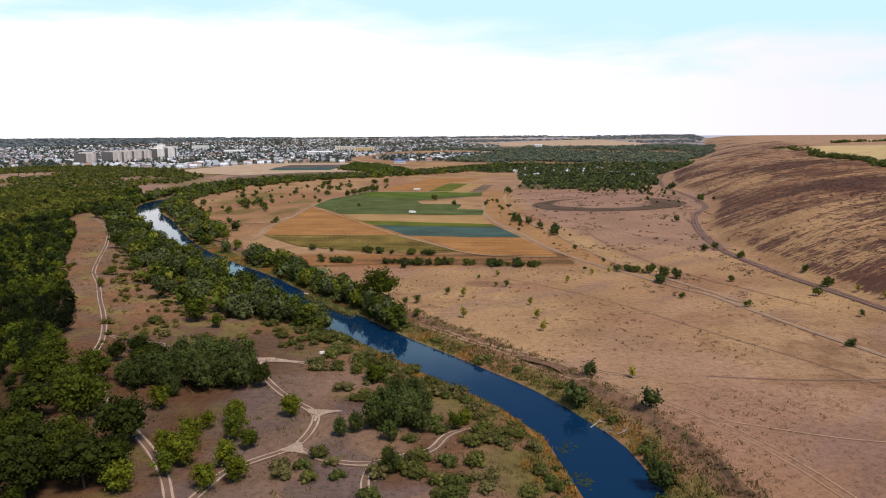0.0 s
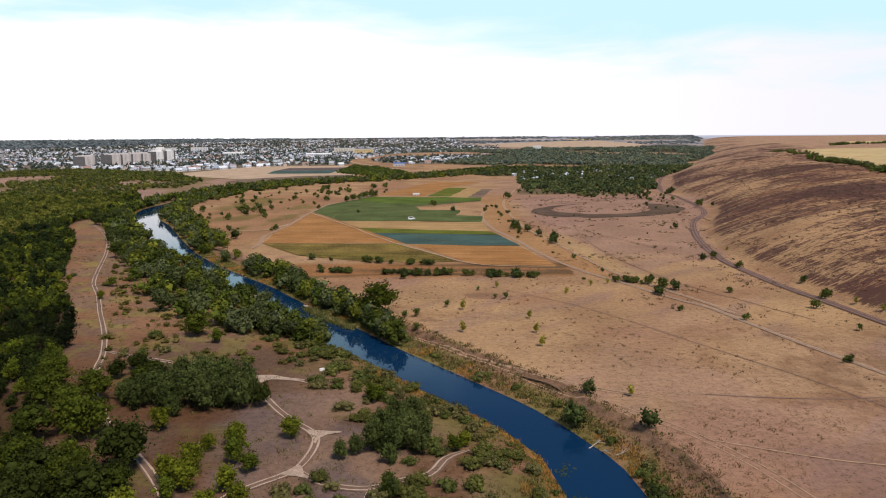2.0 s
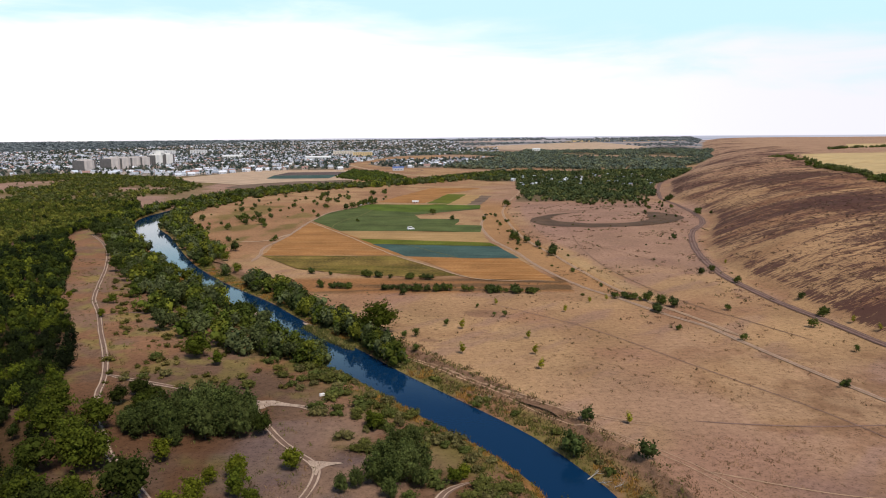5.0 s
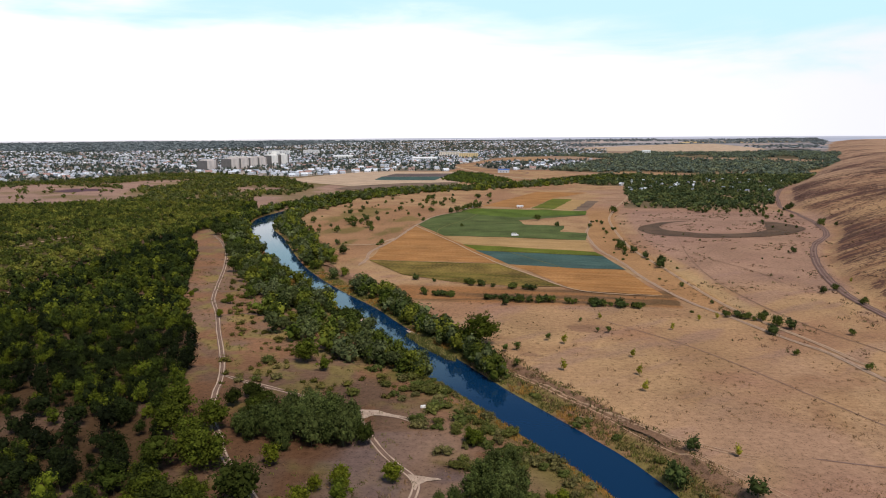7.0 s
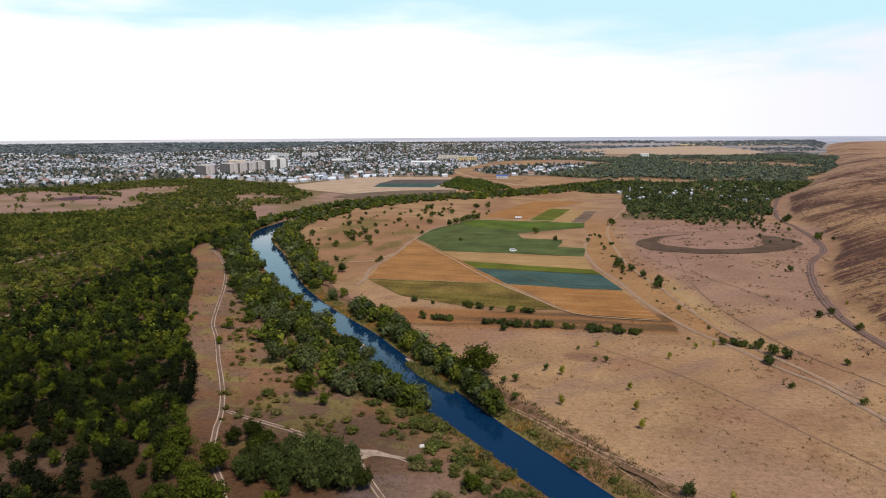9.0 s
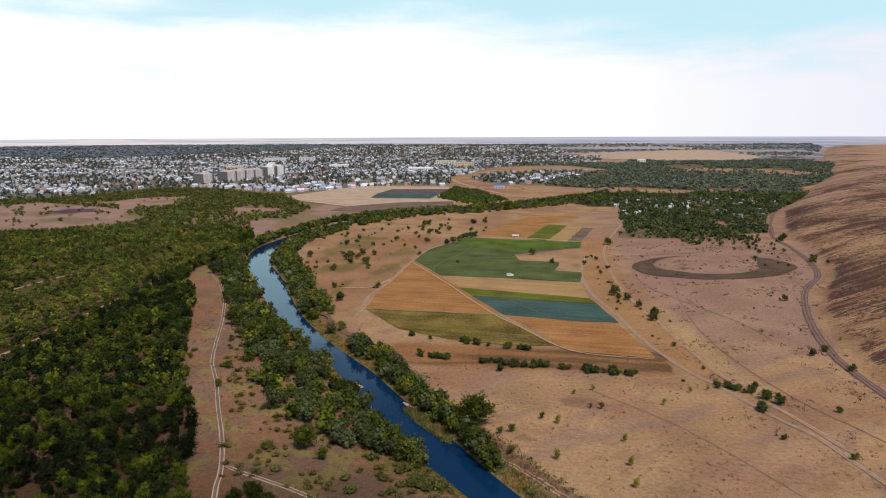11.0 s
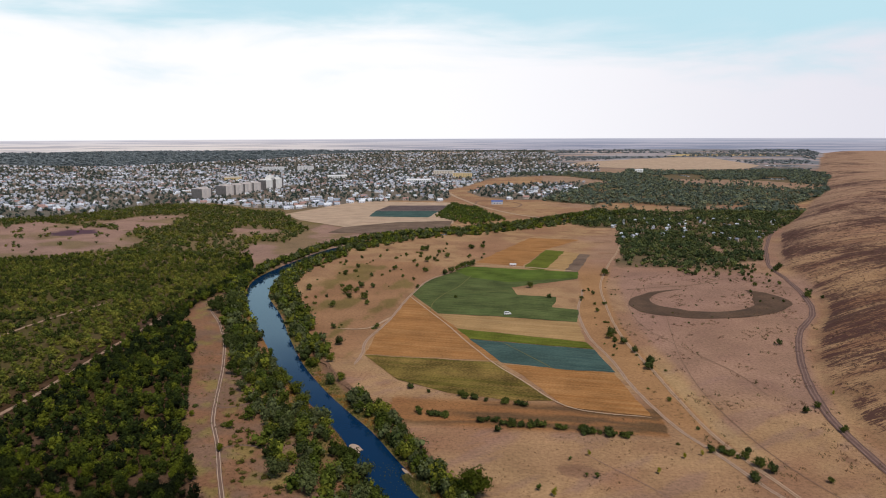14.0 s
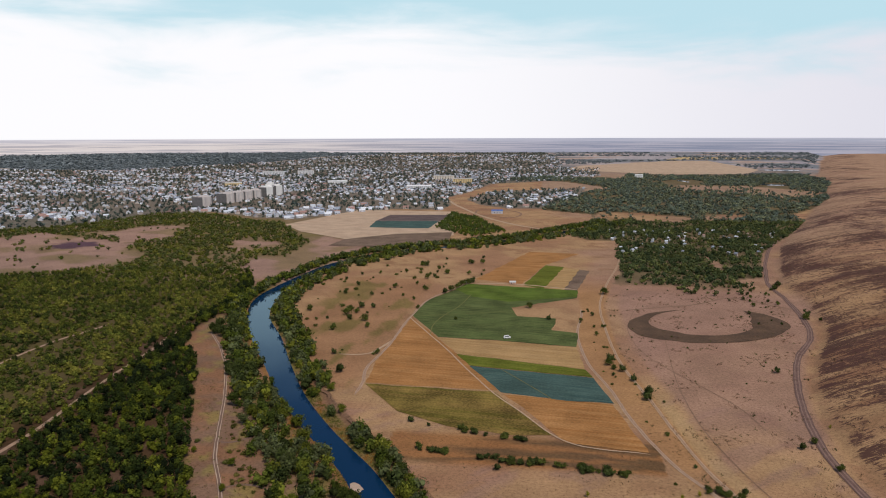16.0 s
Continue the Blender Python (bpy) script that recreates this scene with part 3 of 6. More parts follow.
    c = blend(c, blend(np.broadcast_to(np.array((0.36, 0.225, 0.175)), x.shape + (3,)), OLIVE, 0.55 * ramp(n1, 0.46, 0.62)), behind * 0.9)
    c = blend(c, OLIVE * 0.9, 0.6 * behind * (1 - fallow_land(x, y)) * (x < -330))
    scorched = np.hypot((x + 655) / 38, (y - 938) / 34) + 1.2 * (n2 - 0.5)
    c = blend(c, np.array((0.085, 0.045, 0.070)), 0.9 * (1 - ramp(scorched, 0.7, 1.05)))
    c = blend(c, np.array((0.115, 0.098, 0.050)), 0.8 * ramp(y, 725, 790) * garden_land(x, y, 8 * (n2 - 0.5)))
    c = blend(c, np.array((0.36, 0.245, 0.175)), 0.7 * ramp(y, 1750, 1900) * (h < 0) * (x > 0) * (1 - garden_land(x, y, 0.0)))
    c = blend(c, np.array((0.17, 0.155, 0.13)), town_land(x, y) * 0.85)
    # the far country: long stubble fields between woods and fallow, haze painted in as paleness, strongest towards the
    # left
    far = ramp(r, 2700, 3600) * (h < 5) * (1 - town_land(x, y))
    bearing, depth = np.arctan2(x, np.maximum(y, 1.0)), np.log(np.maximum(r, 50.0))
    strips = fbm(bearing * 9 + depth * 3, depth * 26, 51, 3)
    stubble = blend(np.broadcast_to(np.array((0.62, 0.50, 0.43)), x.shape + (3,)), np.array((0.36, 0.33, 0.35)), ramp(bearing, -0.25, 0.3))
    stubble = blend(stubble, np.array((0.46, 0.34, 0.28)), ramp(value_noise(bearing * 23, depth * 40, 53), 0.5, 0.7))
    # far woods blued in the ground colour to imitate haze
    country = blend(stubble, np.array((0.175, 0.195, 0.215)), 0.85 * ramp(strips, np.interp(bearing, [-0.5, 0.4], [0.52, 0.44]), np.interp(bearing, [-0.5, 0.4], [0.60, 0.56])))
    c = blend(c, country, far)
    # ground of the ridge wood, with haze put into its blue-grey colour
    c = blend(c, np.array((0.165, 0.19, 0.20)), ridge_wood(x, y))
    return c


ang_fine = np.linspace(radians(-43), radians(48), 470)
ang_rest = np.linspace(radians(48), radians(317), 60)[1:-1]
ANG = np.concatenate([ang_fine, ang_rest])
RAD = np.concatenate([np.linspace(0.02, 96, 15), np.geomspace(100, 5300, 470)])
aa, rr = np.meshgrid(ANG, RAD)
gx, gy = -np.sin(aa) * rr, np.cos(aa) * rr
gz = ground_height(gx, gy)
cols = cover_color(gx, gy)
na, nr = len(ANG), len(RAD)
gv = np.vstack([np.stack([gx, gy, gz], -1).reshape(-1, 3), [[0, 0, 0]]])
i0 = (np.arange(nr - 1)[:, None] * na + np.arange(na)[None, :]).ravel()
i1 = (np.arange(nr - 1)[:, None] * na + (np.arange(na)[None, :] + 1) % na).ravel()
gf = np.stack([i0, i0 + na, i1 + na, i1], -1)
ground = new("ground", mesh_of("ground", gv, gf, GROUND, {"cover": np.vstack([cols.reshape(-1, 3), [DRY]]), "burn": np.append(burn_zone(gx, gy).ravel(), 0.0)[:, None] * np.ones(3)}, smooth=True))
tagged(ground, "dry steppe grass, heath and burnt hillside earth", "ground", kind="structure")

# ---- river ----
rl = spline(RIVER, 6.0)
tang = np.gradient(rl[:, :2], axis=0)
tang /= np.linalg.norm(tang, axis=1)[:, None]
norm2 = np.stack([-tang[:, 1], tang[:, 0]], -1)
halfw = (rl[:, 2] + 2.6)[:, None]
wv = np.vstack([np.c_[rl[:, :2] + norm2 * halfw, np.full(len(rl), WATER)], np.c_[rl[:, :2] - norm2 * halfw, np.full(len(rl), WATER)]])
k = np.arange(len(rl) - 1)
river = new("water", mesh_of("water", wv, np.stack([k + len(rl), k + 1 + len(rl), k + 1, k], -1), water_mat))
tagged(river, "narrow winding river of still dark blue water", "river", kind="structure")


# ---- eroded scarp along the right bank ----
SCARP = material("bare_earth", (0.215, 0.126, 0.080), 0.95, 0.35, 0.5, 0.15, spec=0.05)
sl = spline([r_ for r_ in RIVER if 85 < r_[1] < 420], 0.9)
st = np.gradient(sl[:, :2], axis=0)
st /= np.linalg.norm(st, axis=1)[:, None]
sn = np.stack([st[:, 1], -st[:, 0]], -1)
reach = np.arange(4.0, 22.0, 0.4)
sx, sy = sl[:, :1] + sn[:, :1] * (sl[:, 2:] + reach), sl[:, 1:2] + sn[:, 1:] * (sl[:, 2:] + reach)
sz = ground_height(sx, sy)
brink = reach[np.argmax(sz > -0.45, axis=1)] + 0.5 * (value_noise(np.arange(len(sl)) / 2.2, np.zeros(len(sl)), 12) - 0.5)
brink = np.convolve(np.pad(brink, 2, mode="edge"), np.ones(5) / 5, "valid")
high = 0.2 + 1.2 * ramp(value_noise(np.arange(len(sl)) / 16, np.zeros(len(sl)), 14), 0.25, 0.7)
rows_ = []
for off, dz in ((0.7, 0.05), (0.0, 0.10), (-0.35, -0.55), (-0.8, -1.0), (-1.6, -1.5)):
    p = sl[:, :2] + sn * (sl[:, 2] + brink + off)[:, None]
    g = ground_height(p[:, 0], p[:, 1])
    rows_.append(np.c_[p, np.maximum(g + 0.03, 0.0 + dz * high) if dz < 0 else g + 0.06])
q = np.arange(len(sl) - 1)
sf = np.vstack([np.stack([q + j * len(sl), q + 1 + j * len(sl), q + 1 + (j + 1) * len(sl), q + (j + 1) * len(sl)], -1) for j in range(4)])
scarp = new("bank_scarp", mesh_of("bank_scarp", np.vstack(rows_), sf, SCARP))
tagged(scarp, "bare brown eroded earth scarp above the river", "river bank", kind="structure")


# ---- tracks and roads ----
def strip(line, offsets, lift):
    """Quads of a band draped over the ground between two side offsets."""
    t = np.gradient(line, axis=0)
    t /= np.linalg.norm(t, axis=1)[:, None] + 1e-9
    n = np.stack([-t[:, 1], t[:, 0]], -1)
    rows = []
    for o in offsets:
        p = line + n * o[:, None]
        rows.append(np.c_[p, ground_height(p[:, 0], p[:, 1]) + lift])
    a = np.arange(len(line) - 1)
    m = len(line)
    faces = [np.stack([a + j * m, a + 1 + j * m, a + 1 + (j + 1) * m, a + (j + 1) * m], -1) for j in range(len(offsets) - 1)]
    return np.vstack(rows), np.vstack(faces)


def track(name, points, label, width=2.1, rut=0.36, gauge=1.35, bed=HEATHBED, light=SAND, step=1.5, lift=0.10):
    line = spline(points, step)[:, :2]
    s = np.arange(len(line)) * step
    wob = (value_noise(s / 6, s * 0 + width, 61) - 0.5) * 0.5
    line = line + np.stack([wob, -wob], -1) * 0.6
    edge = width / 2 * (0.70 + 0.6 * fbm(s / (3.5 * width), s * 0, 62, 4))
    edge2 = width / 2 * (0.70 + 0.6 * fbm(s / (3.5 * width), s * 0 + 9, 63, 4))
    end = np.minimum(1.0, np.minimum(s + 0.3, s[-1] - s + 0.3) / 7.0) ** 0.7
    edge, edge2 = edge * end, edge2 * end
    v, f = strip(line, [edge, edge * 0.0, -edge2], lift)
    verts, faces, idx, total = [v], [f], [np.zeros(len(f))], len(v)
    if rut:
        for side_sign in (-1, 1):
            w = rut * (0.35 + 1.25 * fbm(s / 5, s * 0 + side_sign, 64, 3)) * end
            mid = side_sign * gauge / 2 * end
            v, f = strip(line, [mid + w / 2, mid - w / 2], lift + 0.05)
            verts.append(v)
            faces.append(f + total)
            idx.append(np.ones(len(f)))
            total += len(v)
    me = mesh_of(name, np.vstack(verts), np.vstack(faces), [bed, light], midx=np.concatenate(idx))
    return tagged(new(name, me), label, "dirt track", kind="structure")


TRACK_A = [(-40, 96), (-46, 112), (-56, 130), (-76, 155), (-82, 165), (-91, 179), (-98, 196), (-103, 211), (-114, 235), (-127, 260), (-142, 290),
           (-156, 316), (-171, 354), (-186, 393), (-209, 446), (-222, 470), (-235, 493), (-258, 528)]
track("road_heath_track", TRACK_A, "pale sandy two-rut dirt track along the wood")
WOOD_TRACKS = [[(-262, 270), (-264, 306), (-264, 327), (-267, 353), (-271, 384), (-276, 425), (-277, 445), (-281, 488), (-284, 505), (-284, 538), (-285, 556)], [(-366, 400), (-367, 442), (-367, 462), (-365, 490), (-358, 515), (-353, 540)]]
track("road_link_track", [(-105, 212), (-101, 210.5), (-94, 207), (-78, 200), (-60, 191), (-46, 186), (-38, 184), (-30, 178)], "faint pale sandy track", 2.2)
track("road_bend_track", [(-53, 187), (-48, 178), (-40, 164), (-34, 156), (-29, 150), (-27.5, 144), (-29, 133), (-36, 126), (-40, 121), (-43, 108), (-45, 96)],
      "pale sandy two-rut dirt track across the heath", 2.3)
track("road_loop_track", [(-29, 133), (-24, 127.5), (-18, 125), (-13, 125), (-9, 127.5), (-3, 130.5), (0, 137), (3, 140), (6, 142)], "pale sandy dirt track bending round a willow", 2.4)
track("road_side_track", [(-14, 125), (-14, 118), (-13, 108), (-12, 96)], "faint sandy dirt track", 1.8)
track("road_cross_track", [(-166, 334), (-158, 331), (-150, 335), (-143, 345)], "faint sandy cross track", 1.6, 0)
track("road_cross_track", [(-139, 285), (-131, 289), (-124, 289), (-115, 285)], "faint sandy cross track", 1.6, 0)
for pts in WOOD_TRACKS:
    track("road_wood_track", pts, "sandy clearing track through the scrub", 2.6, 0, bed=WORN)
# valley side
track("road_field_track", [(37, 640), (36, 616), (30, 561), (31, 516), (35, 477), (44, 435), (50, 394), (57, 361), (66, 330), (77, 306), (88, 279), (98, 259), (104, 235), (110, 212), (118, 186), (126, 160)],
      "dusty two-rut field road on dry grassland", 1.9, 0.5, 1.4, bed=TRODDEN, light=PALEDUST, lift=0.16)
track("road_plain_track", [(108, 985), (90, 860), (71, 765), (55, 660), (53, 581), (54, 519), (58, 468), (66, 418), (72, 372), (79, 330), (88, 300), (98, 272), (105, 247)],
      "dusty double track on dry grassland", 2.0, 0.45, 1.45, bed=TRODDEN, light=PATH, lift=0.16)
HILL_ROAD = [(358, 1138), (309, 1023), (268, 900), (254, 851), (234, 770), (230, 705), (219, 620), (205, 567), (179, 514), (161, 460), (147, 403), (141, 360), (140, 330), (142, 294), (146, 262), (149, 236), (154, 200), (160, 150)]
track("road_hill_track", HILL_ROAD, "grey rutted dirt road at the foot of the hill", 4.4, 0.7, 2.0, bed=GREYTRACK, light=LILACSOIL, lift=0.25)
track("road_field_path", [(-109, 405), (-110, 430), (-114, 458), (-110, 512), (-110, 560), (-109, 600), (-104, 660), (-86, 710), (-71, 750)], "pale field-edge track", 1.9, 0.5, 1.4, lift=0.3, bed=TRODDEN, light=PALEDUST)
track("road_field_path", [(-111, 596), (-82, 537), (-64, 500), (-49, 466), (-27, 420), (-11, 394), (16, 353), (55, 344)], "pale field-edge track", 1.1, 0, bed=PATH, lift=0.36)
track("road_field_path", [(-142, 484), (-128, 484), (-118, 492), (-111, 520)], "pale field-edge track", 2.0, 0, lift=0.3, bed=PATH)
for o in (0.0, 2.2):
    track("road_bank_path", [(16 + o, 196), (26 + o, 181), (41 + o, 163), (53 + o, 147), (61 + o, 129), (67 + o, 105)], "faint worn wheel trace along the terrace edge", 0.35, 0, bed=BANKPATH)
for o in (0.0, 1.6):
    track("road_bank_path", [(-20, 238 + o), (-5, 222 + o), (9, 205 + o), (22, 190 + o), (36, 177 + o), (52, 169 + o)], "faint worn wheel trace along the terrace edge", 0.5, 0, bed=BANKPATH)


# ---- furrow on the plain ----
track("road_marsh_trace", [(74, 640), (106, 656), (141, 672), (175, 702), (193, 697), (206, 680), (222, 664)], "dark trace round the dried-up marsh", 2.2, 0, bed=FURROW, lift=0.2)
track("road_furrow", [(96, 560), (88, 470), (86, 420), (88, 375), (95, 330), (104, 296), (116, 268), (128, 240)], "narrow dark furrow across bare ground", 0.5, 0, bed=FURROW, lift=0.16)
track("road_plain_trace", [(98, 700), (76, 610), (70, 560), (78, 500), (112, 420), (120, 380)], "faint dark wheel trace on bare ground", 0.5, 0, bed=FURROW, lift=0.16)
track("road_plain_trace", [(20, 300), (52, 262), (78, 215), (100, 172), (110, 140)], "faint dark wheel trace on dry grassland", 0.3, 0, bed=LILACSOIL, lift=0.12)
track("road_plain_trace", [(62, 172), (90, 168), (120, 170), (150, 178)], "faint pale wheel trace on dry grassland", 0.5, 0, bed=LILACSOIL, lift=0.12)
track("road_plain_trace", [(54, 146), (80, 134), (110, 128), (150, 124)], "faint pale wheel trace on dry grassland", 0.5, 0, bed=BANKPATH, lift=0.12)

track("road_railway", [(-754, 1187), (-742, 1326), (-760, 1507), (-712, 1623), (-650, 1787), (-569, 2117), (-524, 2801), (-440, 3400)], "pale gravel railway embankment through the town", 9.0, 0, bed=LILACSOIL, step=12, lift=1.6)
track("road_town_road", [(-250, 1800), (-236, 1761), (-190, 1590), (-171, 1532), (-115, 1376), (-56, 1258), (3, 1189), (60, 1165)], "pale dirt road leading out of the town", 7.0, 0, bed=PATH, step=8, lift=0.5)
track("road_oval_track", [(-128, 1394), (-124, 1479), (-65, 1472), (-38, 1410), (-55, 1345), (-93, 1366), (-128, 1394)], "worn oval track on bare ground", 4.0, 0, bed=FURROW, step=6, lift=0.5)

# ---- fields ----
def field(name, corners, mat, label, lift=0.2):
    """A sown plot: an outline with slightly uneven edges, laid on the plain."""
    pts = []
    for (x0, y0), (x1, y1) in zip(corners, corners[1:] + corners[:1]):
        m = max(2, int(math.hypot(x1 - x0, y1 - y0) / (5 if y0 > 300 else 1.2)))
        for j in range(m):
            t = j / m
            x, y = x0 + (x1 - x0) * t, y0 + (y1 - y0) * t
            w = (3.2 if y0 > 300 else 1.1) * (fbm(np.array(x / (7 if y0 > 300 else 1.5)), np.array(y / (7 if y0 > 300 else 1.5)), 71) - 0.5)
            pts.append((x + float(w), y - float(w)))
    p = np.array(pts)
    zs = ground_height(p[:, 0], p[:, 1]) * (abs(p[:, 1].mean()) < 300)
    bm = bmesh.new()
    face = bm.faces.new([bm.verts.new((x, y, lift + z)) for (x, y), z in zip(pts, zs)])
    if face.normal.z < 0:
        face.normal_flip()
    bmesh.ops.triangulate(bm, faces=[face])
    return tagged(new(name, bm_mesh(bm, name, mat)), label, "field", kind="structure")


GREEN = crop_material("green_crop", (0.066, 0.092, 0.028), (0.122, 0.140, 0.050), -9, 2.2)
FRESH = crop_material("fresh_green_crop", (0.075, 0.118, 0.016), (0.120, 0.155, 0.030), -6, 2.5)
STRIP = crop_material("bright_green_crop", (0.095, 0.115, 0.014), (0.15, 0.155, 0.025), -12, 2.5)
CABBAGE = crop_material("blue_green_cabbage", (0.050, 0.092, 0.084), (0.076, 0.122, 0.106), -10, 2.0, 0.15)
STUBBLE = crop_material("orange_stubble", (0.320, 0.145, 0.048), (0.400, 0.205, 0.078), -7, 4.0, 0.15)
PALESTUB = crop_material("pale_stubble", (0.355, 0.215, 0.090), (0.435, 0.280, 0.130), -9, 4.0, 0.12)
OLIVEF = crop_material("olive_weeds", (0.130, 0.104, 0.022), (0.225, 0.148, 0.045), -6, 8.0, 0.3)
BROWNF = crop_material("ploughed_soil", (0.17, 0.115, 0.085), (0.20, 0.14, 0.10), 60, 3.0, 0.2)
PURPLE = crop_material("dark_ploughed_soil", (0.12, 0.085, 0.085), (0.15, 0.11, 0.10), 60, 3.0, 0.2)
FARTAN = crop_material("far_stubble", (0.48, 0.34, 0.235), (0.53, 0.39, 0.28), 10, 8.0, 0.1)
CROPLINE = material("crop_line", (0.17, 0.16, 0.06), 0.95, 0.3, 0.5, spec=0.05)
MUD = material("dry_marsh_mud", (0.104, 0.060, 0.034), 0.9, 0.4, 0.06, 0.05, fine=10)
for pts in ([(-57, 190), (-52, 187.6), (-47, 188.2), (-43, 186.6), (-37, 183.6), (-42, 184.6), (-46, 184.4), (-49, 181.5), (-51, 185)], [(-30.3, 151.5), (-27, 151), (-22.5, 150.2), (-26, 148.4), (-27.6, 144.5), (-28.6, 147)], [(-32, 130.5), (-29, 134.5), (-27, 130.3), (-25, 128.6), (-28.5, 129.6)]):
    field("sand_patch", [tuple(q) for q in spline(pts + pts[:1], 1.0)[:-1, :2]], PATCH, "bare pale sand where tracks meet", 0.17)
field("field_green", [(-110, 604), (-105, 658), (-73, 738), (38, 719), (35, 685), (-25, 639), (-19, 609), (15, 604), (10, 567), (30, 561), (28, 522), (-31, 533), (-77, 536)], GREEN, "dark green vegetable crop in long rows")
field("field_green_bright", [(-86, 714), (-73, 738), (38, 719), (35, 690), (-29, 661), (-66, 680)], FRESH, "fresh bright green end of the vegetable crop", 0.27)
field("field_strip", [(-58, 495), (31, 471), (35, 456), (-46, 470)], STRIP, "narrow strip of bright green crop")
field("field_cabbage", [(-46, 469), (35, 455), (44, 411), (11, 413), (-22, 421)], CABBAGE, "blue-green cabbage field in rows")
field("field_fallow", [(-77, 535), (-31, 532), (28, 521), (31, 472), (-57, 496)], PALESTUB, "tan stubble strip between green crops", 0.12)
field("field_stubble", [(-108, 428), (-111, 471), (-109, 528), (-108, 594), (-62, 504), (-24, 424)], STUBBLE, "orange-tan stubble field", 0.16)
field("field_olive", [(-108, 426), (-26, 421), (7, 362), (-12, 358), (-48, 366), (-79, 384)], OLIVEF, "weedy olive-green fallow field")
field("field_stubble", [(-21, 418), (43, 409), (55, 346), (14, 353), (-8, 398)], STUBBLE, "orange-tan stubble field", 0.16)
field("field_small_green", [(-17, 739), (6, 857), (28, 848), (4, 722)], STRIP, "small bright green plot")
field("field_small_pale", [(28, 848), (45, 833), (23, 717), (4, 722)], PALESTUB, "small pale stubble plot")
field("field_small_dark", [(45, 833), (56, 827), (37, 718), (23, 717)], BROWNF, "small brown ploughed plot")
field("field_upper", [(-69, 763), (-14, 955), (50, 945), (6, 859), (-19, 745)], STUBBLE, "tan ploughed field above the green crop", 0.14)
field("field_far", [(-440, 1200), (-372, 1450), (-177, 1440), (-133, 1100), (-200, 1000), (-290, 1040), (-385, 1116)], FARTAN, "wide tan stubble field before the town", 0.4)
field("field_far_dark", [(-296, 976), (-289, 1038), (-224, 1103), (-139, 1133), (-134, 1051), (-198, 972)], BROWNF, "dark ploughed strip", 0.55)
field("field_far_purple", [(-294, 1266), (-289, 1366), (-170, 1379), (-178, 1279)], PURPLE, "dark purple-brown ploughed plot", 0.55)
field("field_far_teal", [(-286, 1177), (-294, 1264), (-181, 1277), (-184, 1174)], CABBAGE, "distant blue-green cabbage plot", 0.6)


def ring_field(name, cx, cy, ax, ay, bx, by, inner, start, stop, label):
    """The dried-up oxbow: a broad curved band of mud."""
    ts = np.linspace(radians(start), radians(stop), 70)
    verts, faces = [], []
    for i, t in enumerate(ts):
        wob = 0.06 * (float(value_noise(np.array(i / 3.0), np.array(0.5), 77)) - 0.5)
        taper = min(1.0, 2.6 * i / len(ts), 8 * (len(ts) - 1 - i) / len(ts)) ** 0.8 * (1.05 + 0.15 * math.cos(t) ** 2)
        c = math.cos(t), math.sin(t)
        for q in (1 + wob, 1 + wob - (1 - inner) * taper * (1.0 + 4 * wob)):
            verts.append((cx + q * (ax * c[0] + bx * c[1]), cy + q * (ay * c[0] + by * c[1]), 0.3))
    faces = [(2 * i, 2 * i + 2, 2 * i + 3, 2 * i + 1) for i in range(len(ts) - 1)]
    return tagged(new(name, mesh_of(name, verts, faces, MUD)), label, "marsh", kind="structure")


track("road_crop_line", [(-26, 467), (-12, 446), (2, 424), (9, 412)], "thin wheel line through the cabbage rows", 0.6, 0, bed=CROPLINE, lift=0.3)
track("road_crop_line", [(-84, 540), (-86, 575), (-80, 610), (-72, 640), (-66, 690)], "thin wheel line through the green crop", 0.8, 0, bed=CROPLINE, lift=0.3)
track("road_crop_line", [(-105, 600), (-60, 612), (-22, 628)], "thin wheel line through the green crop", 0.8, 0, bed=CROPLINE, lift=0.3)
track("road_crop_line", [(-70, 742), (-20, 741), (38, 722)], "grassy strip at the crop's end", 3.0, 0, bed=PATH, lift=0.3)
ring_field("marsh_ring", 137, 600, 66, 12, 4, 54, 0.63, 104, 415, "dried-up dark oxbow marsh ring")


# ---- trees ----
PHI = (1 + 5 ** 0.5) / 2
ICO_V = np.array([(-1, PHI, 0), (1, PHI, 0), (-1, -PHI, 0), (1, -PHI, 0), (0, -1, PHI), (0, 1, PHI), (0, -1, -PHI), (0, 1, -PHI), (PHI, 0, -1), (PHI, 0, 1), (-PHI, 0, -1), (-PHI, 0, 1)]) / math.hypot(1, PHI)
ICO_D = np.linalg.norm(ICO_V[:, None] - ICO_V[None], axis=-1)
ICO_F = np.array([(a, b, c) for a in range(12) for b in range(a + 1, 12) for c in range(b + 1, 12)
                  if max(ICO_D[a, b], ICO_D[b, c], ICO_D[a, c]) < 1.1])
ICO_F = np.array([f if np.dot(np.cross(ICO_V[f[1]] - ICO_V[f[0]], ICO_V[f[2]] - ICO_V[f[0]]), ICO_V[f[0]]) > 0 else f[::-1] for f in ICO_F])
OCT_V = np.array([(1, 0, 0), (-1, 0, 0), (0, 1, 0), (0, -1, 0), (0, 0, 1), (0, 0, -1)], float)
OCT_F = np.array([(0, 2, 4), (2, 1, 4), (1, 3, 4), (3, 0, 4), (2, 0, 5), (1, 2, 5), (3, 1, 5), (0, 3, 5)])


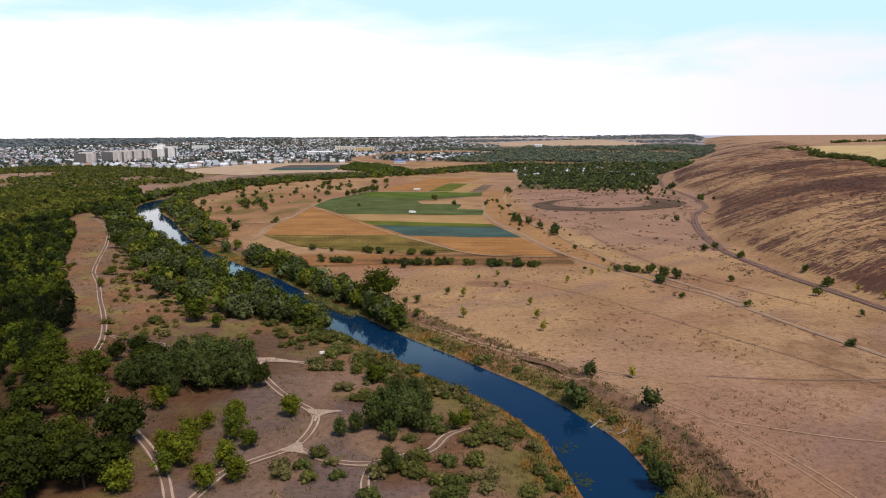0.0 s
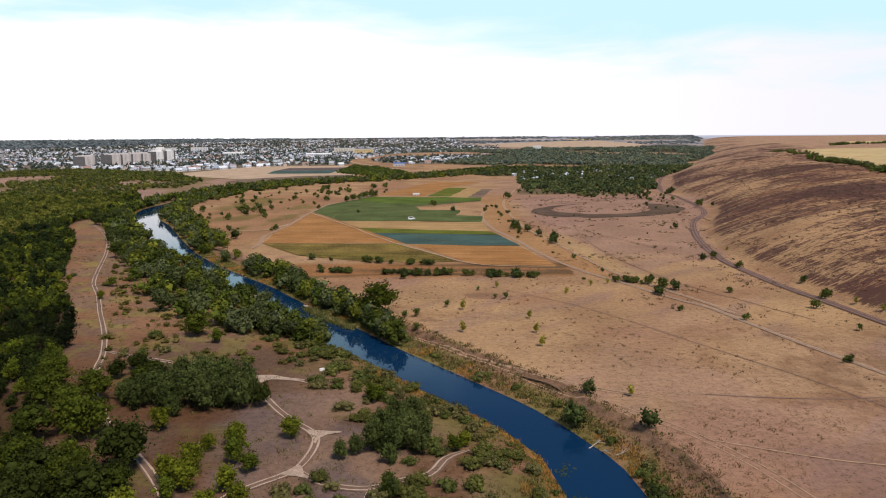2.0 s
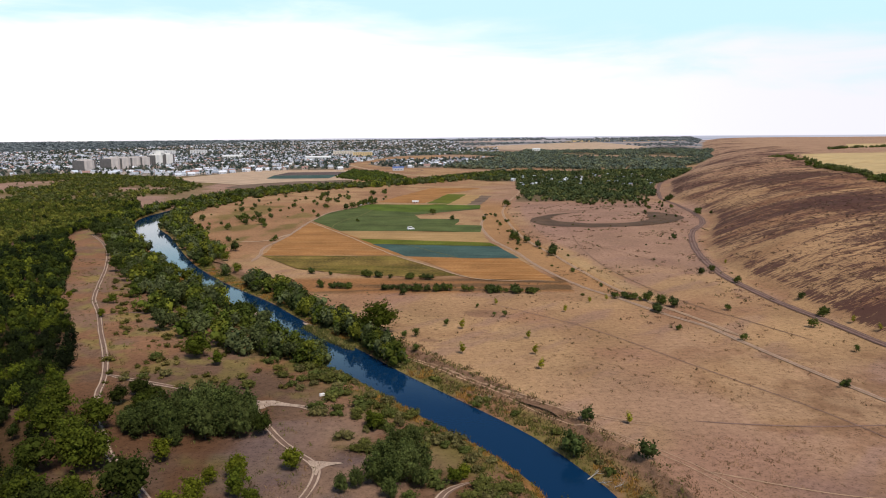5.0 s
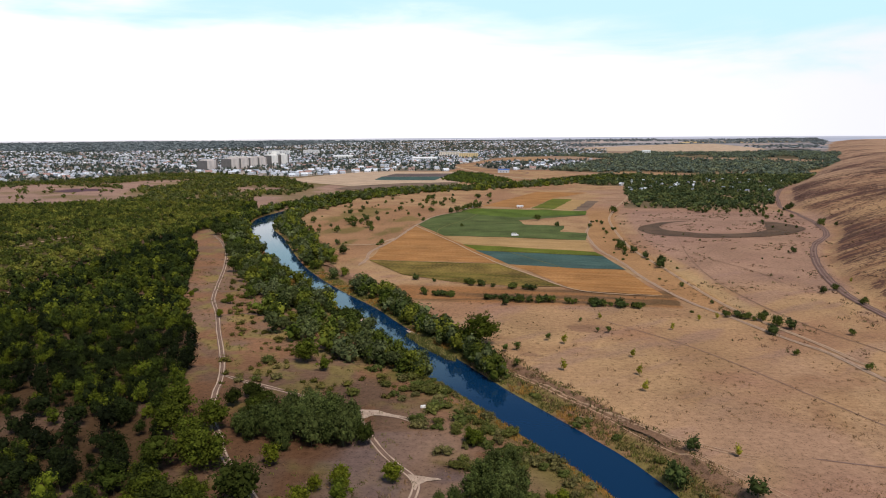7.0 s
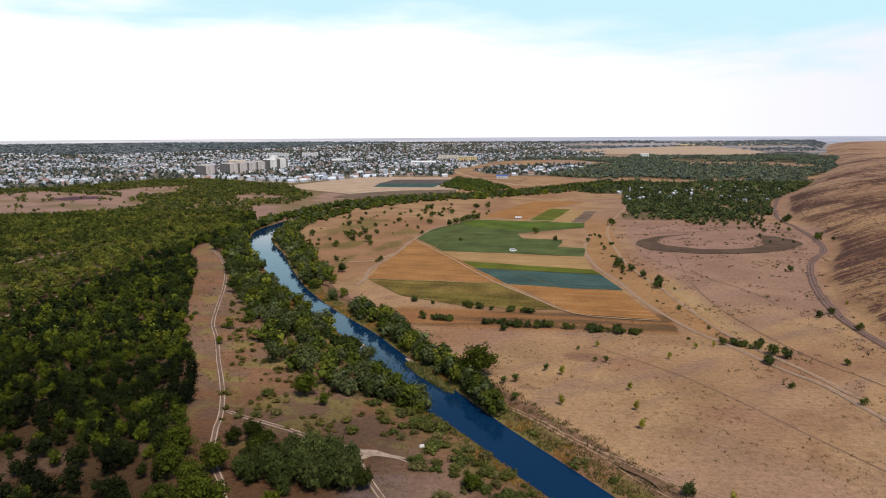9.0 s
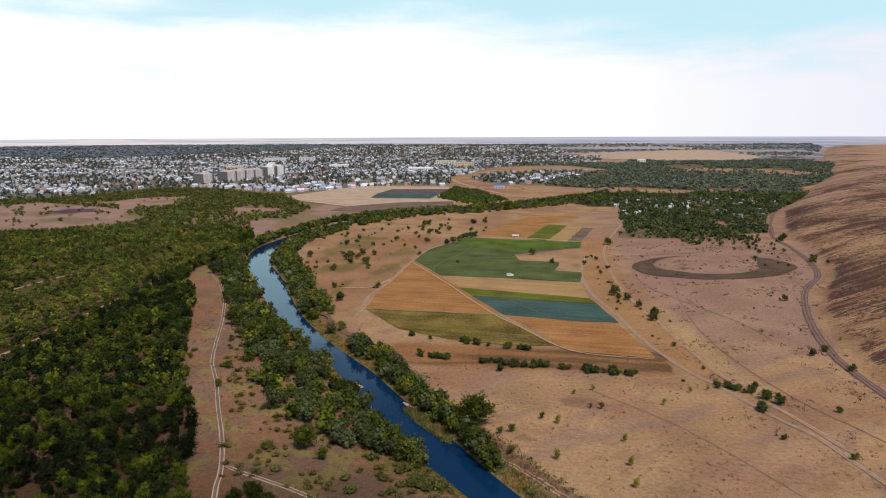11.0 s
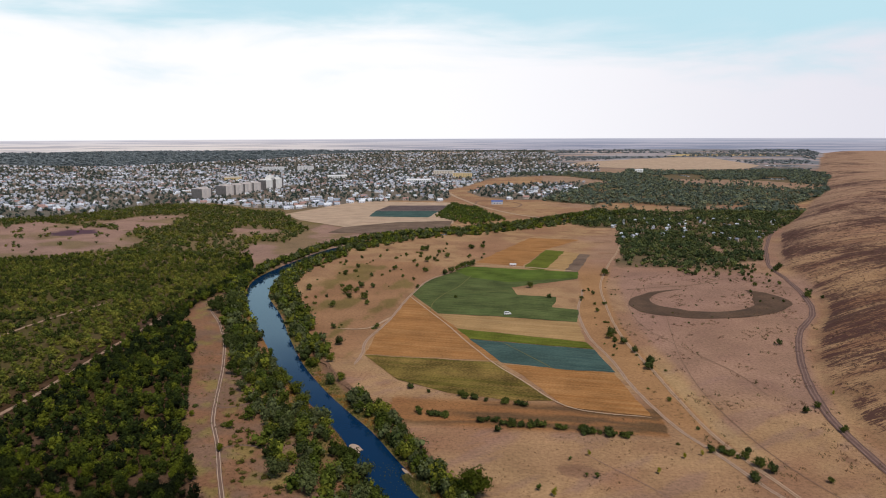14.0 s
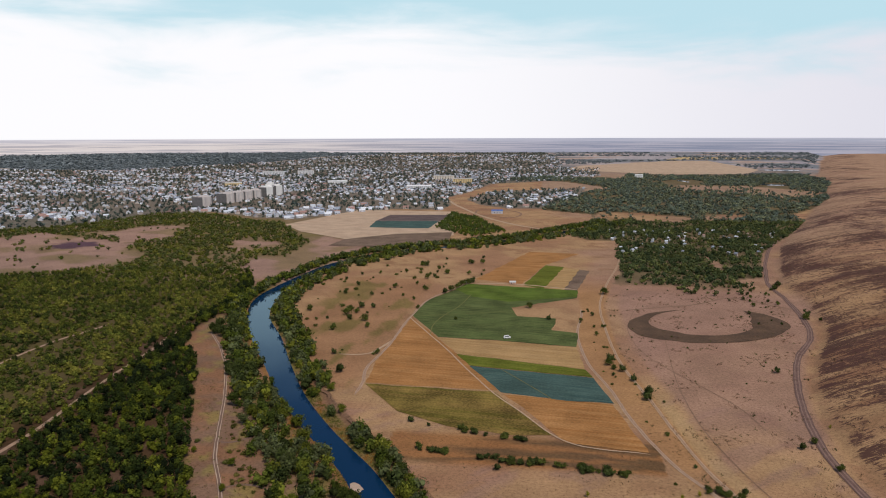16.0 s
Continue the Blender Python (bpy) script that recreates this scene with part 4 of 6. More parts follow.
def crown(seed, tall, wide, lobes, leaves, leaf, low=0.25, spread=1.0, coarse=False, upright=0.0):
    """A crown of leafy lobes: a rough core in each and loose leaf sprays over it. Returns verts and triangles."""
    rng = np.random.default_rng(seed)
    vs, fs, n = [], [], 0
    base_v, base_f = (OCT_V, OCT_F) if coarse else (ICO_V, ICO_F)
    cen, rad = [], []
    mid, hz, hw = tall * (low + 1) / 2, tall * (1 - low) / 2, wide / 2
    for i in range(lobes):
        while True:
            p = rng.uniform(-1, 1, 3)
            if (p ** 2).sum() < 1:
                break
        p = p * (0.74 if lobes > 1 else 0)
        r = hw * rng.uniform(0.9, 1.5) / (lobes ** 0.36) * (1.15 - 0.35 * max(p[2], 0)) if lobes > 1 else hw * 0.8
        c = np.array((p[0] * hw * spread, p[1] * hw * spread, mid + p[2] * hz * 0.95))
        cen.append(c)
        rad.append(r)
        v = base_v * rng.uniform(*((0.42, 0.72) if leaves < 600 else (0.36, 0.64)), (len(base_v), 1)) * r * (1, 1, 0.9 + upright)
        vs.append(v + c)
        fs.append(base_f + n)
        n += len(v)
    cen, rad = np.array(cen), np.array(rad)
    sprays = max(1, leaves // 7) if leaves > 120 else leaves   # leaves hang together in small sprays
    pick = rng.choice(lobes, sprays, p=rad ** 2 / (rad ** 2).sum())
    d = rng.normal(size=(sprays, 3))
    d[:, 2] += 0.35
    d /= np.linalg.norm(d, axis=1)[:, None]
    at = cen[pick] + d * rad[pick][:, None] * rng.uniform(0.66, 1.1, (sprays, 1)) * (1, 1, 0.9 + upright)
    member = np.arange(leaves) % sprays
    at = at[member] + (rng.normal(size=(leaves, 3)) * leaf * 1.25 if sprays < leaves else 0.0)
    d = d[member]
    at[:, 2] = np.maximum(at[:, 2], 0.15)
    nrm = d + rng.normal(size=(leaves, 3)) * 0.55
    nrm /= np.linalg.norm(nrm, axis=1)[:, None]
    u = np.cross(nrm, rng.normal(size=(leaves, 3)))
    u /= np.linalg.norm(u, axis=1)[:, None]
    w = np.cross(nrm, u)
    size = leaf * rng.uniform(0.6, 1.4, (leaves, 1))
    tri = np.stack([at + u * size, at - u * size * 0.5 + w * size * 0.8, at - u * size * 0.5 - w * size * 0.8], 1).reshape(-1, 3)
    vs.append(tri)
    fs.append(np.arange(leaves * 3).reshape(-1, 3) + n)
    return np.vstack(vs), np.vstack(fs)


def trunk(seed, tall, thick, limbs=3):
    """A tapered trunk that leans a little, with a few limbs. Triangles."""
    rng = np.random.default_rng(seed)
    vs, fs, n = [], [], 0

    def rod(a, b, r0, r1, sides=5):
        nonlocal n
        a, b = np.array(a, float), np.array(b, float)
        ax = (b - a) / np.linalg.norm(b - a)
        u = np.cross(ax, (0.3, 1, 0.2))
        u /= np.linalg.norm(u)
        w = np.cross(ax, u)
        t = np.arange(sides) / sides * 2 * math.pi
        ring = np.cos(t)[:, None] * u + np.sin(t)[:, None] * w
        vs.append(np.vstack([a + ring * r0, b + ring * r1]))
        i = np.arange(sides)
        j = (i + 1) % sides
        fs.append(np.vstack([np.stack([i, j, j + sides], -1), np.stack([i, j + sides, i + sides], -1)]) + n)
        n += 2 * sides
    lean = rng.uniform(-0.05, 0.05, 2) * tall
    top = (lean[0], lean[1], tall * 0.62)
    rod((0, 0, -0.4), (lean[0] * 0.5, lean[1] * 0.5, tall * 0.3), thick, thick * 0.75)
    rod((lean[0] * 0.5, lean[1] * 0.5, tall * 0.3), top, thick * 0.75, thick * 0.3)
    for i in range(limbs):
        t = rng.uniform(0, 2 * math.pi)
        z = tall * rng.uniform(0.25, 0.45)
        rod((lean[0] * 0.4, lean[1] * 0.4, z), (math.cos(t) * tall * 0.24, math.sin(t) * tall * 0.24, z + tall * 0.25), thick * 0.45, thick * 0.15, 4)
    return np.vstack(vs), np.vstack(fs)


OAK, WILLOW, DUSK, FARLEAF = (0.066, 0.088, 0.014), (0.105, 0.122, 0.050), (0.046, 0.060, 0.018), (0.100, 0.112, 0.042)


def tree_kind(name, label, category, group, seed, tall, wide, lobes, leaves, leaf, color, low=0.2, trunk_r=0.16, spread=1.0, upright=0.0):
    """A tree built once as trunk and crown, under an empty at its base."""
    root = new(name)
    v, f = trunk(seed, tall, trunk_r)
    part("trunk", mesh_of("trunk", v, f, BARK), root)
    v, f = crown(seed, tall, wide, lobes, leaves, leaf, low, spread, upright=upright)
    part("crown", mesh_of("crown", v, f, LEAF, {"tint": np.broadcast_to(color, (len(v), 3))}), root)
    return tagged(root, label, category, group)


USED = set()


def plant(kind, x, y, size=1.0, turn=None, wide=1.0, sink=0.1):
    """Puts a tree of that kind on the ground; the first one is the thing itself."""
    turn = random.uniform(0, 360) if turn is None else turn
    z = float(ground_height(np.array([x]), np.array([y]))[0]) - sink
    m = pose(x, y, z, 0, 0, turn) @ Matrix.Diagonal((size * wide, size * wide, size, 1))
    if kind.name not in USED:
        USED.add(kind.name)
        kind.matrix_basis = m
        return kind
    keep = kind.matrix_basis.copy()
    kind.matrix_basis = Matrix.Identity(4)
    made = copy_thing(kind, m)
    kind.matrix_basis = keep
    return made


OAKS = [tree_kind("oak_tree", "broad dark green oak with a dense rounded crown", "tree", "oaks on the heath", 11 + i, 8.0, 7.8, 30, 2300, 0.25, c, 0.12)
        for i, c in enumerate(((0.031, 0.039, 0.008), (0.045, 0.057, 0.009), (0.066, 0.080, 0.010)))]
YELLOWS = [tree_kind("young_tree", "young yellow-green tree with a loose leafy crown", "tree", "young trees on the heath", 31 + i, 6.0, 4.8, 20, 1300, 0.21, c, 0.08)
           for i, c in enumerate(((0.112, 0.124, 0.012), (0.074, 0.092, 0.011)))]
WILLOWS = [tree_kind("willow", "grey-green willow with upright feathery branches", "tree", "willows on the heath", 51 + i, 9.0, 6.8, 36, 2400, 0.23, c, 0.03, upright=0.7)
           for i, c in enumerate(((0.072, 0.088, 0.026), (0.054, 0.069, 0.019)))]
RIVERSIDE = [tree_kind("riverside_tree", "leafy green tree at the river's edge", "tree", "trees along the river", 61 + i, 7.5, 6.6, 17, 620, 0.38, c, 0.06, upright=0.2)
             for i, c in enumerate(((0.080, 0.094, 0.034), (0.052, 0.068, 0.014), (0.066, 0.084, 0.014), (0.105, 0.116, 0.016)))]
BUSHES = [tree_kind("bush", "low round olive-green bush on dry ground", "bush", "bushes on the heath", 71 + i, 2.3, 3.9, 15, 420, 0.18, c, 0.0, 0.06, 1.1)
          for i, c in enumerate(((0.098, 0.100, 0.026), (0.072, 0.084, 0.022), (0.130, 0.116, 0.044)))]
LONE = [tree_kind("lone_tree", "small dark green tree alone on dry grassland", "tree", "lone trees on the plain", 91 + i, 5.2, 4.8, 11, 400, 0.34, c, 0.08)
        for i, c in enumerate((DUSK, (0.075, 0.090, 0.020)))]
SAPLING = [tree_kind("sapling", lab, "tree", "saplings on the plain", 101 + i, 3.4, 2.2, 8, 210, 0.2, c, 0.16, 0.05)
           for i, (lab, c) in enumerate((("thin yellow-green sapling on dry grassland", (0.22, 0.205, 0.022)), ("small dark green sapling on dry grassland", (0.062, 0.080, 0.018))))]

rng = np.random.default_rng(15)
NEAR_BANK = spline([q for q in RIVER if 85 < q[1] < 260], 2.0)
NEAR_BANK = np.c_[NEAR_BANK, np.gradient(NEAR_BANK[:, :2], axis=0)]
NEAR_BANK[:, 3:] /= np.linalg.norm(NEAR_BANK[:, 3:], axis=1)[:, None]
# the willow clumps of the near heath
for x, y, s in [(-77, 167, .8), (-73, 165, .95), (-69, 168, 1.1), (-65, 164, 1.1), (-61, 167, 1.2), (-57, 163.5, 1.1), (-53, 166, 1.15), (-49, 164, 1.05), (-71, 173, 1.05), (-66, 174, 1.15), (-60, 173, 1.25), (-55, 172, 1.2),
                (-50, 171, 1.1), (-76, 175, .75), (-62, 180, 1.05), (-56, 179, 1.1), (-68, 180, .9), (-80, 171, .55), (-81, 177, .5), (-50, 177, .8), (-63, 160.5, .7), (-47, 168, .8)]:
    plant(random.choice(WILLOWS), x, y, s)
plant(OAKS[0], -43.5, 165, 0.85, wide=0.7)
for x, y, s in [(-88, 187, .72), (-83, 190, .8), (-78, 186, .75), (-86, 194, .6), (-80, 182, .7)]:
    plant(random.choice(OAKS[:2]), x, y, s)
for x, y, s in [(-15, 141, .85), (-11, 139, .95), (-8, 142, .95), (-13, 147, .9), (-8, 149, .85), (-5, 145, .8), (-18, 139, .55), (-21, 137, .5), (-11, 135, .55), (-5, 139, .6), (-11, 155, .75), (-7, 157, .7), (-10, 121, .6)]:
    plant(random.choice(WILLOWS), x, y, s)
for x, y, s in [(-77, 147.5, 1.0), (-62, 131.5, 1.1), (-86, 158, .85), (-68, 121, .9), (-59, 117.5, .8), (-83, 152, .85), (-88, 146, .9), (-86, 170, .85), (-79, 128, .9), (-74, 122, 1.0), (-67, 120, .9), (-72, 130, .75), (-84, 133, .8), (-62, 116, 1.0), (-70, 112, 1.0), (-60, 124, .65), (-95, 165, .9), (-100, 178, .9)]:
    plant(random.choice(OAKS), x, y, s * 1.32)
for x, y, s in [(-63, 152, .85), (-33, 147, .8), (-49, 131, 1.0), (-41.5, 136, .95), (-43, 141, .8), (-49, 141, .6), (-44, 144, .8), (-38, 131.5, .7), (-52, 127, .9), (-48, 124, .95), (-40, 124, .8), (-36.5, 118, .75), (-50, 120, .8), (-41, 115, .8),
                (2, 141, .6), (4, 143, .55), (-17, 169, .8), (-18, 171, .7), (-10, 122, .7), (-55, 114, .9)]:
    plant(random.choice(YELLOWS), x, y, s * 1.22)
# bushes in the grass of both banks
for _ in range(95):
    i = rng.integers(len(NEAR_BANK))
    q = NEAR_BANK[i]
    left_side = rng.random() < 0.6
    o = q[2] + (rng.uniform(1.5, 11) if left_side else rng.uniform(0.8, 5.0))
    nx_, ny_ = (-q[4], q[3]) if left_side else (q[4], -q[3])
    plant(random.choice(BUSHES), q[0] + nx_ * o, q[1] + ny_ * o, rng.uniform(0.35, 0.8), wide=rng.uniform(0.9, 1.3))
# low shrubs of the heath between the tracks and the bank
rng = np.random.default_rng(5)
for _ in range(150):
    y = rng.uniform(112, 232)
    centre = np.interp(y, [112, 140, 170, 200, 232], [5, 2, -14, -32, -48])
    x = centre + rng.normal() * 9
    d, s = from_river(np.array([x]), np.array([y]))
    if d[0] > 4 and s[0] < 0:
        plant(random.choice(BUSHES), x, y, rng.uniform(0.55, 1.1), wide=rng.uniform(0.9, 1.5))
for x, y, s in [(-24, 128, 1.0), (-26, 123, .9), (-30, 123, 1.0), (-21, 124, .8), (-29, 119, 1.0), (-24, 118, .9), (-19, 119, .8), (-95, 206, .9), (-90, 208, .8), (-84, 210, 1), (-5, 124, .6), (1, 124, .6), (6, 128, .7)]:
    plant(random.choice(BUSHES), x, y, s)
for x, y, s in [(-147, 308, .95), (-143, 306, .8), (-93, 226, 1.2), (-161, 296, .8), (-172, 330, .8), (-168, 318, .6), (-137, 282, .7)]:
    plant(random.choice(BUSHES + YELLOWS), x, y, s)
# single trees and bushes on the grassland
for x, y, s in [(45, 151, .95), (36, 173, .75), (30, 158, 1.15), (104, 242, .62), (136, 258, .75), (147, 273, .85), (150, 276, .7), (86, 285, .8), (95, 291, 1.0), (91, 296, .95), (87, 303, .8), (114, 196, .5), (86, 256, .5),
                (66, 427, 1.2), (60, 452, .9), (55, 470, 1.0), (49, 490, 1.25), (47, 483, 1.0), (140, 337, .8), (131, 360, .8), (-165, 596, 1.6), (-158, 602, 1.1), (-114, 488, .9), (-70, 590, .6), (-9, 640, 1.2), (8, 600, .8), (62, 705, 1.5), (32, 322, .8), (-18, 318, .7), (115, 285, .6), (152, 300, .6),
                (-87, 700, 1.3), (-82, 715, 1.4), (-78, 728, 1.5), (-74, 736, 1.4), (-70, 745, 1.3), (-92, 690, 1.2), (-108, 625, .8), (155, 480, .8), (228, 640, 1.0), (222, 628, 1.2), (240, 760, 1.4), (232, 745, 1.3), (38, 120, 1.1), (36, 112, .9)]:
    plant(random.choice(LONE), x, y, s * random.uniform(0.92, 1.08))
# grey willows where the sandy strip ends and along its bank
for x, y, s in [(-254, 525, 1.2), (-244, 518, 1.25), (-240, 530, 1.3), (-233, 528, 1.1), (-257, 542, 1.1), (-250, 551, 1.2), (-239, 545, 1.2), (-200, 432, 1.0), (-193, 428, 1.15), (-187, 430, 1.1), (-198, 441, 1.0), (-189, 439, 1.05),
                (-176, 395, 1.0), (-170, 388, 0.9), (-120, 312, 1.0), (-114, 306, 0.95)]:
    plant(random.choice(WILLOWS), x, y, s, wide=1.15)
plant(OAKS[2], -23.5, 256, 1.5, wide=1.2)
plant(OAKS[2], -80, 228, 1.05, wide=1.15)
plant(YELLOWS[1], -72, 220, 0.9, wide=1.2)
plant(OAKS[1], -30, 258, 1.0, wide=1.1)
plant(OAKS[0], -36, 262, 0.8)
plant(WILLOWS[0], -25.5, 244, 0.72, wide=1.35)
plant(WILLOWS[1], -38, 268, 0.7)
for x, y, s in [(1, 264, 1.0), (-10, 250, 1.15), (-14, 248, 1.0), (-9, 233, .9), (24, 277, 1.0), (20, 278, .7), (14, 292, .7), (135, 228, .9), (112, 195, .7)]:
    plant(SAPLING[1], x, y, s)
for x, y, s in [(7, 260, 1.1), (6, 230, 1.1), (30, 247, .9), (30, 213, 1.0), (30, 228, 1.0), (22, 298, .8), (49, 284, .9), (46, 171, .9), (62, 300, .8), (70, 304, .8), (86, 256, .6), (153, 262, .8), (155, 249, .8), (154, 388, .7)]:
    plant(SAPLING[0], x, y, s)
for _ in range(75):
    y = rng.uniform(430, 860)
    x = np.interp(y, [430, 600, 700, 860], [-120, -190, -200, -150]) + rng.normal() * 28
    if from_river(np.array([x]), np.array([y]))[0][0] > 26 and not (-114 < x < 60 and 420 < y < 760):
        plant(random.choice(LONE + BUSHES[:2]), x, y, rng.uniform(0.45, 1.35))
for x, y, s in [(62, 314, .5), (74, 332, .4), (67, 368, .5), (59, 385, .45), (75, 307, .6), (79, 308, .55), (83, 306, .6), (90, 308, .7), (86, 282, .75), (139, 368, .7), (64, 419, 1.1)]:
    plant(random.choice(LONE + BUSHES[:1]), x, y, s)
# hedges across the field ends
for line, n, lo, hi in (([(-60, 336), (-46, 333), (-25, 330), (-6, 326), (13, 324), (31, 321), (42, 320)], 46, .35, .75), ([(-70, 372), (-60, 365), (-45, 364), (-32, 358), (-12, 353), (4, 351)], 16, .4, .75), ([(75, 315), (84, 302), (90, 296)], 7, .4, .6)):
    pts = spline(line, 1.0)
    for i in np.sort(rng.integers(0, len(pts), n)):
        plant(random.choice(LONE), pts[i, 0] + rng.normal() * 1.2, pts[i, 1] + rng.normal() * 1.2, rng.uniform(lo, hi), wide=rng.uniform(1, 1.4))
for _ in range(60):
    x, y = rng.uniform(-150, -60), rng.uniform(600, 900)
    if rng.random() < 0.8 and from_river(np.array([x]), np.array([y]))[0][0] > 25 and not (-112 < x < 60 and 500 < y < 760):
        plant(random.choice(LONE), x, y, rng.uniform(0.5, 1.2))


for _ in range(34):
    y = rng.uniform(400, 760)
    x = rng.uniform(60, np.interp(y, [400, 520, 700, 760], [138, 165, 215, 220]))
    plant(random.choice(LONE), x, y, rng.uniform(0.15, 0.36))
for _ in range(26):
    y = rng.uniform(395, 640)
    x = np.interp(y, [400, 470, 520, 580, 640], [58, 50, 44, 43, 46]) + rng.normal() * 5
    plant(random.choice(LONE + BUSHES[:1]), x, y, rng.uniform(0.25, 0.75))
for _ in range(34):
    x, y = rng.uniform(170, 232), rng.uniform(600, 760)
    plant(random.choice(LONE), x, y, rng.uniform(0.3, 0.8))


# ---- woods, too many to count ----
def templates(n, seed, tall, wide, lobes, leaves, leaf, low, coarse=False, stem=0.0, upright=0.0):
    out = []
    for i in range(n):
        v, f = crown(seed + i, tall, wide, lobes, leaves, leaf, low, coarse=coarse, upright=upright)
        if stem:
            tv, tf = trunk(seed + i, tall, stem, 1)
            out.append((np.vstack([v, tv]), np.vstack([f, tf + len(v)]), len(v)))
        else:
            out.append((v, f, len(v)))
    return out


NEAR_T = templates(8, 200, 7.0, 5.2, 12, 900, 0.215, 0.1, stem=0.14, upright=0.25)
MID_T = templates(8, 300, 6.4, 5.4, 6, 110, 0.52, 0.05, coarse=False, upright=0.2)
LOW_T = templates(6, 400, 4.0, 5.0, 4, 44, 0.62, 0.0, coarse=True)
GARDEN_T = templates(8, 430, 4.5, 5.2, 3, 20, 0.95, 0.0, coarse=True)
FAR_T = templates(8, 500, 7.0, 9.0, 2, 9, 2.0, 0.0, coarse=True)
BARK_C = np.array((0.07, 0.055, 0.04))


def sow(heap, kinds, x, y, size, color, wide=1.0, zs=None):
    """Adds trees to a wood. x, y, size: arrays; color: one base colour each."""
    z = ground_height(x, y) if zs is None else zs
    for i in range(len(x)):
        v, f, n_leaf = kinds[rng.integers(len(kinds))]
        t = rng.uniform(0, 2 * math.pi)
        c, s = math.cos(t), math.sin(t)
        w = size[i] * wide * rng.uniform(0.85, 1.15)
        q = np.stack([(v[:, 0] * c - v[:, 1] * s) * w + x[i], (v[:, 0] * s + v[:, 1] * c) * w + y[i], v[:, 2] * size[i] + z[i] - 0.1], -1)
        tint = np.broadcast_to(color[i] * rng.uniform(0.72, 1.25), (len(v), 3)).copy()
        tint[n_leaf:] = BARK_C
        heap.add(q, f, tint)


def scatter(x0, x1, y0, y1, step, keep):
    """Jittered grid points for which keep(x, y) gives a chance above a random draw."""
    gx_, gy_ = np.meshgrid(np.arange(x0, x1, step), np.arange(y0, y1, step))
    x = gx_.ravel() + rng.uniform(-0.5, 0.5, gx_.size) * step
    y = gy_.ravel() + rng.uniform(-0.5, 0.5, gx_.size) * step
    chance = keep(x, y)
    ok = rng.random(len(x)) < chance
    return x[ok], y[ok]


def mixed(x, y, *tones):
    """Base colours that change from stand to stand."""
    n = np.clip(fbm(x / 22, y / 22, 81, 3) * 1.3 - 0.16 + rng.normal(0, 0.34, len(x)), 0, 0.999) * (len(tones) - 1)
    i = n.astype(int)
    t = np.array(tones)
    return t[i] + (t[i + 1] - t[i]) * (n - i)[:, None]


def in_view(x, y, margin=1.06):
    """Left and right limits of what the flight shows."""
    return (x > -0.84 * y * margin - 12) & (x < 0.63 * y * margin + 12)


def off_tracks(x, y):
    """Metres from the tracks; the clearings in the wood are wider."""
    d = np.full(len(x), 1e9)
    for line, room in [(TRACK_A, 0.0)] + [(w, 1.2) for w in WOOD_TRACKS]:
        for q in spline(line, 6.0):
            d = np.minimum(d, np.hypot(x - q[0], y - q[1]) - room)
    return d


# the big wood beyond the sandy strip
def wood_keep(x, y):
    inside = np.interp(y, EDGE_Y, EDGE_X) - x
    top = np.interp(x, [-600, -531, -416, -330], [690, 775, 785, 750])
    gaps = ramp(fbm(x / 16, y / 16, 83, 3), 0.36, 0.5)
    top = top + 110 * (fbm(x / 45, y / 45, 88, 3) - 0.5)
    open_stand = 0.58 + 0.42 * ramp(y, 150, 215)
    thin_scrub = 1 - 0.15 * (1 - tall_part(x, y)) * (1 - ramp(fbm(x / 40, y / 14, 89, 3), 0.42, 0.52))
    return (inside > 0) * (y < top) * in_view(x, y) * (off_tracks(x, y) > 3.0) * (0.68 + 0.32 * gaps) * open_stand * thin_scrub


def tall_part(x, y):
    """1 in the tall dark stand by the strip, 0 in the low scrub behind."""
    inside = np.interp(y, EDGE_Y, EDGE_X) - x
    depth = np.interp(y, [100, 250, 400, 480, 520], [200, 120, 60, 40, 14])
    return 1 - ramp(inside, depth * 0.8, depth * 1.15)


x, y = scatter(-230, -40, 96, 262, 3.9, wood_keep)
near_wood = Heap()
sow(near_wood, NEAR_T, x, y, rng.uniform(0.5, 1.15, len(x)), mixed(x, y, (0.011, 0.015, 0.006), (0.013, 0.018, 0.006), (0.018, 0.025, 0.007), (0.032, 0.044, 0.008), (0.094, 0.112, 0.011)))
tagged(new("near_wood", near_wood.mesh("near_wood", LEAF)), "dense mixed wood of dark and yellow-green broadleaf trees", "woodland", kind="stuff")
x, y = scatter(-720, -80, 262, 860, 4.5, wood_keep)
tall = tall_part(x, y) > rng.random(len(x))
mid_wood = Heap()
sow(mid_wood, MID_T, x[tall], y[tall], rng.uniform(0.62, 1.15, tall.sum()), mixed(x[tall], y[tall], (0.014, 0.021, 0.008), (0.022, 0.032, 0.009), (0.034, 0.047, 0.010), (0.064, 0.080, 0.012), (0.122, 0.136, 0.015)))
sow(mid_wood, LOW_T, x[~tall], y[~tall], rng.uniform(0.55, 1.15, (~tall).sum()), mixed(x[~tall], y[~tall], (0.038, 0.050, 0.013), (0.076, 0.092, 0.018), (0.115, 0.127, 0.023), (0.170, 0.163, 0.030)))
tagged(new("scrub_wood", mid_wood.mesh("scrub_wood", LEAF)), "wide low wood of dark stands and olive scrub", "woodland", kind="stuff")

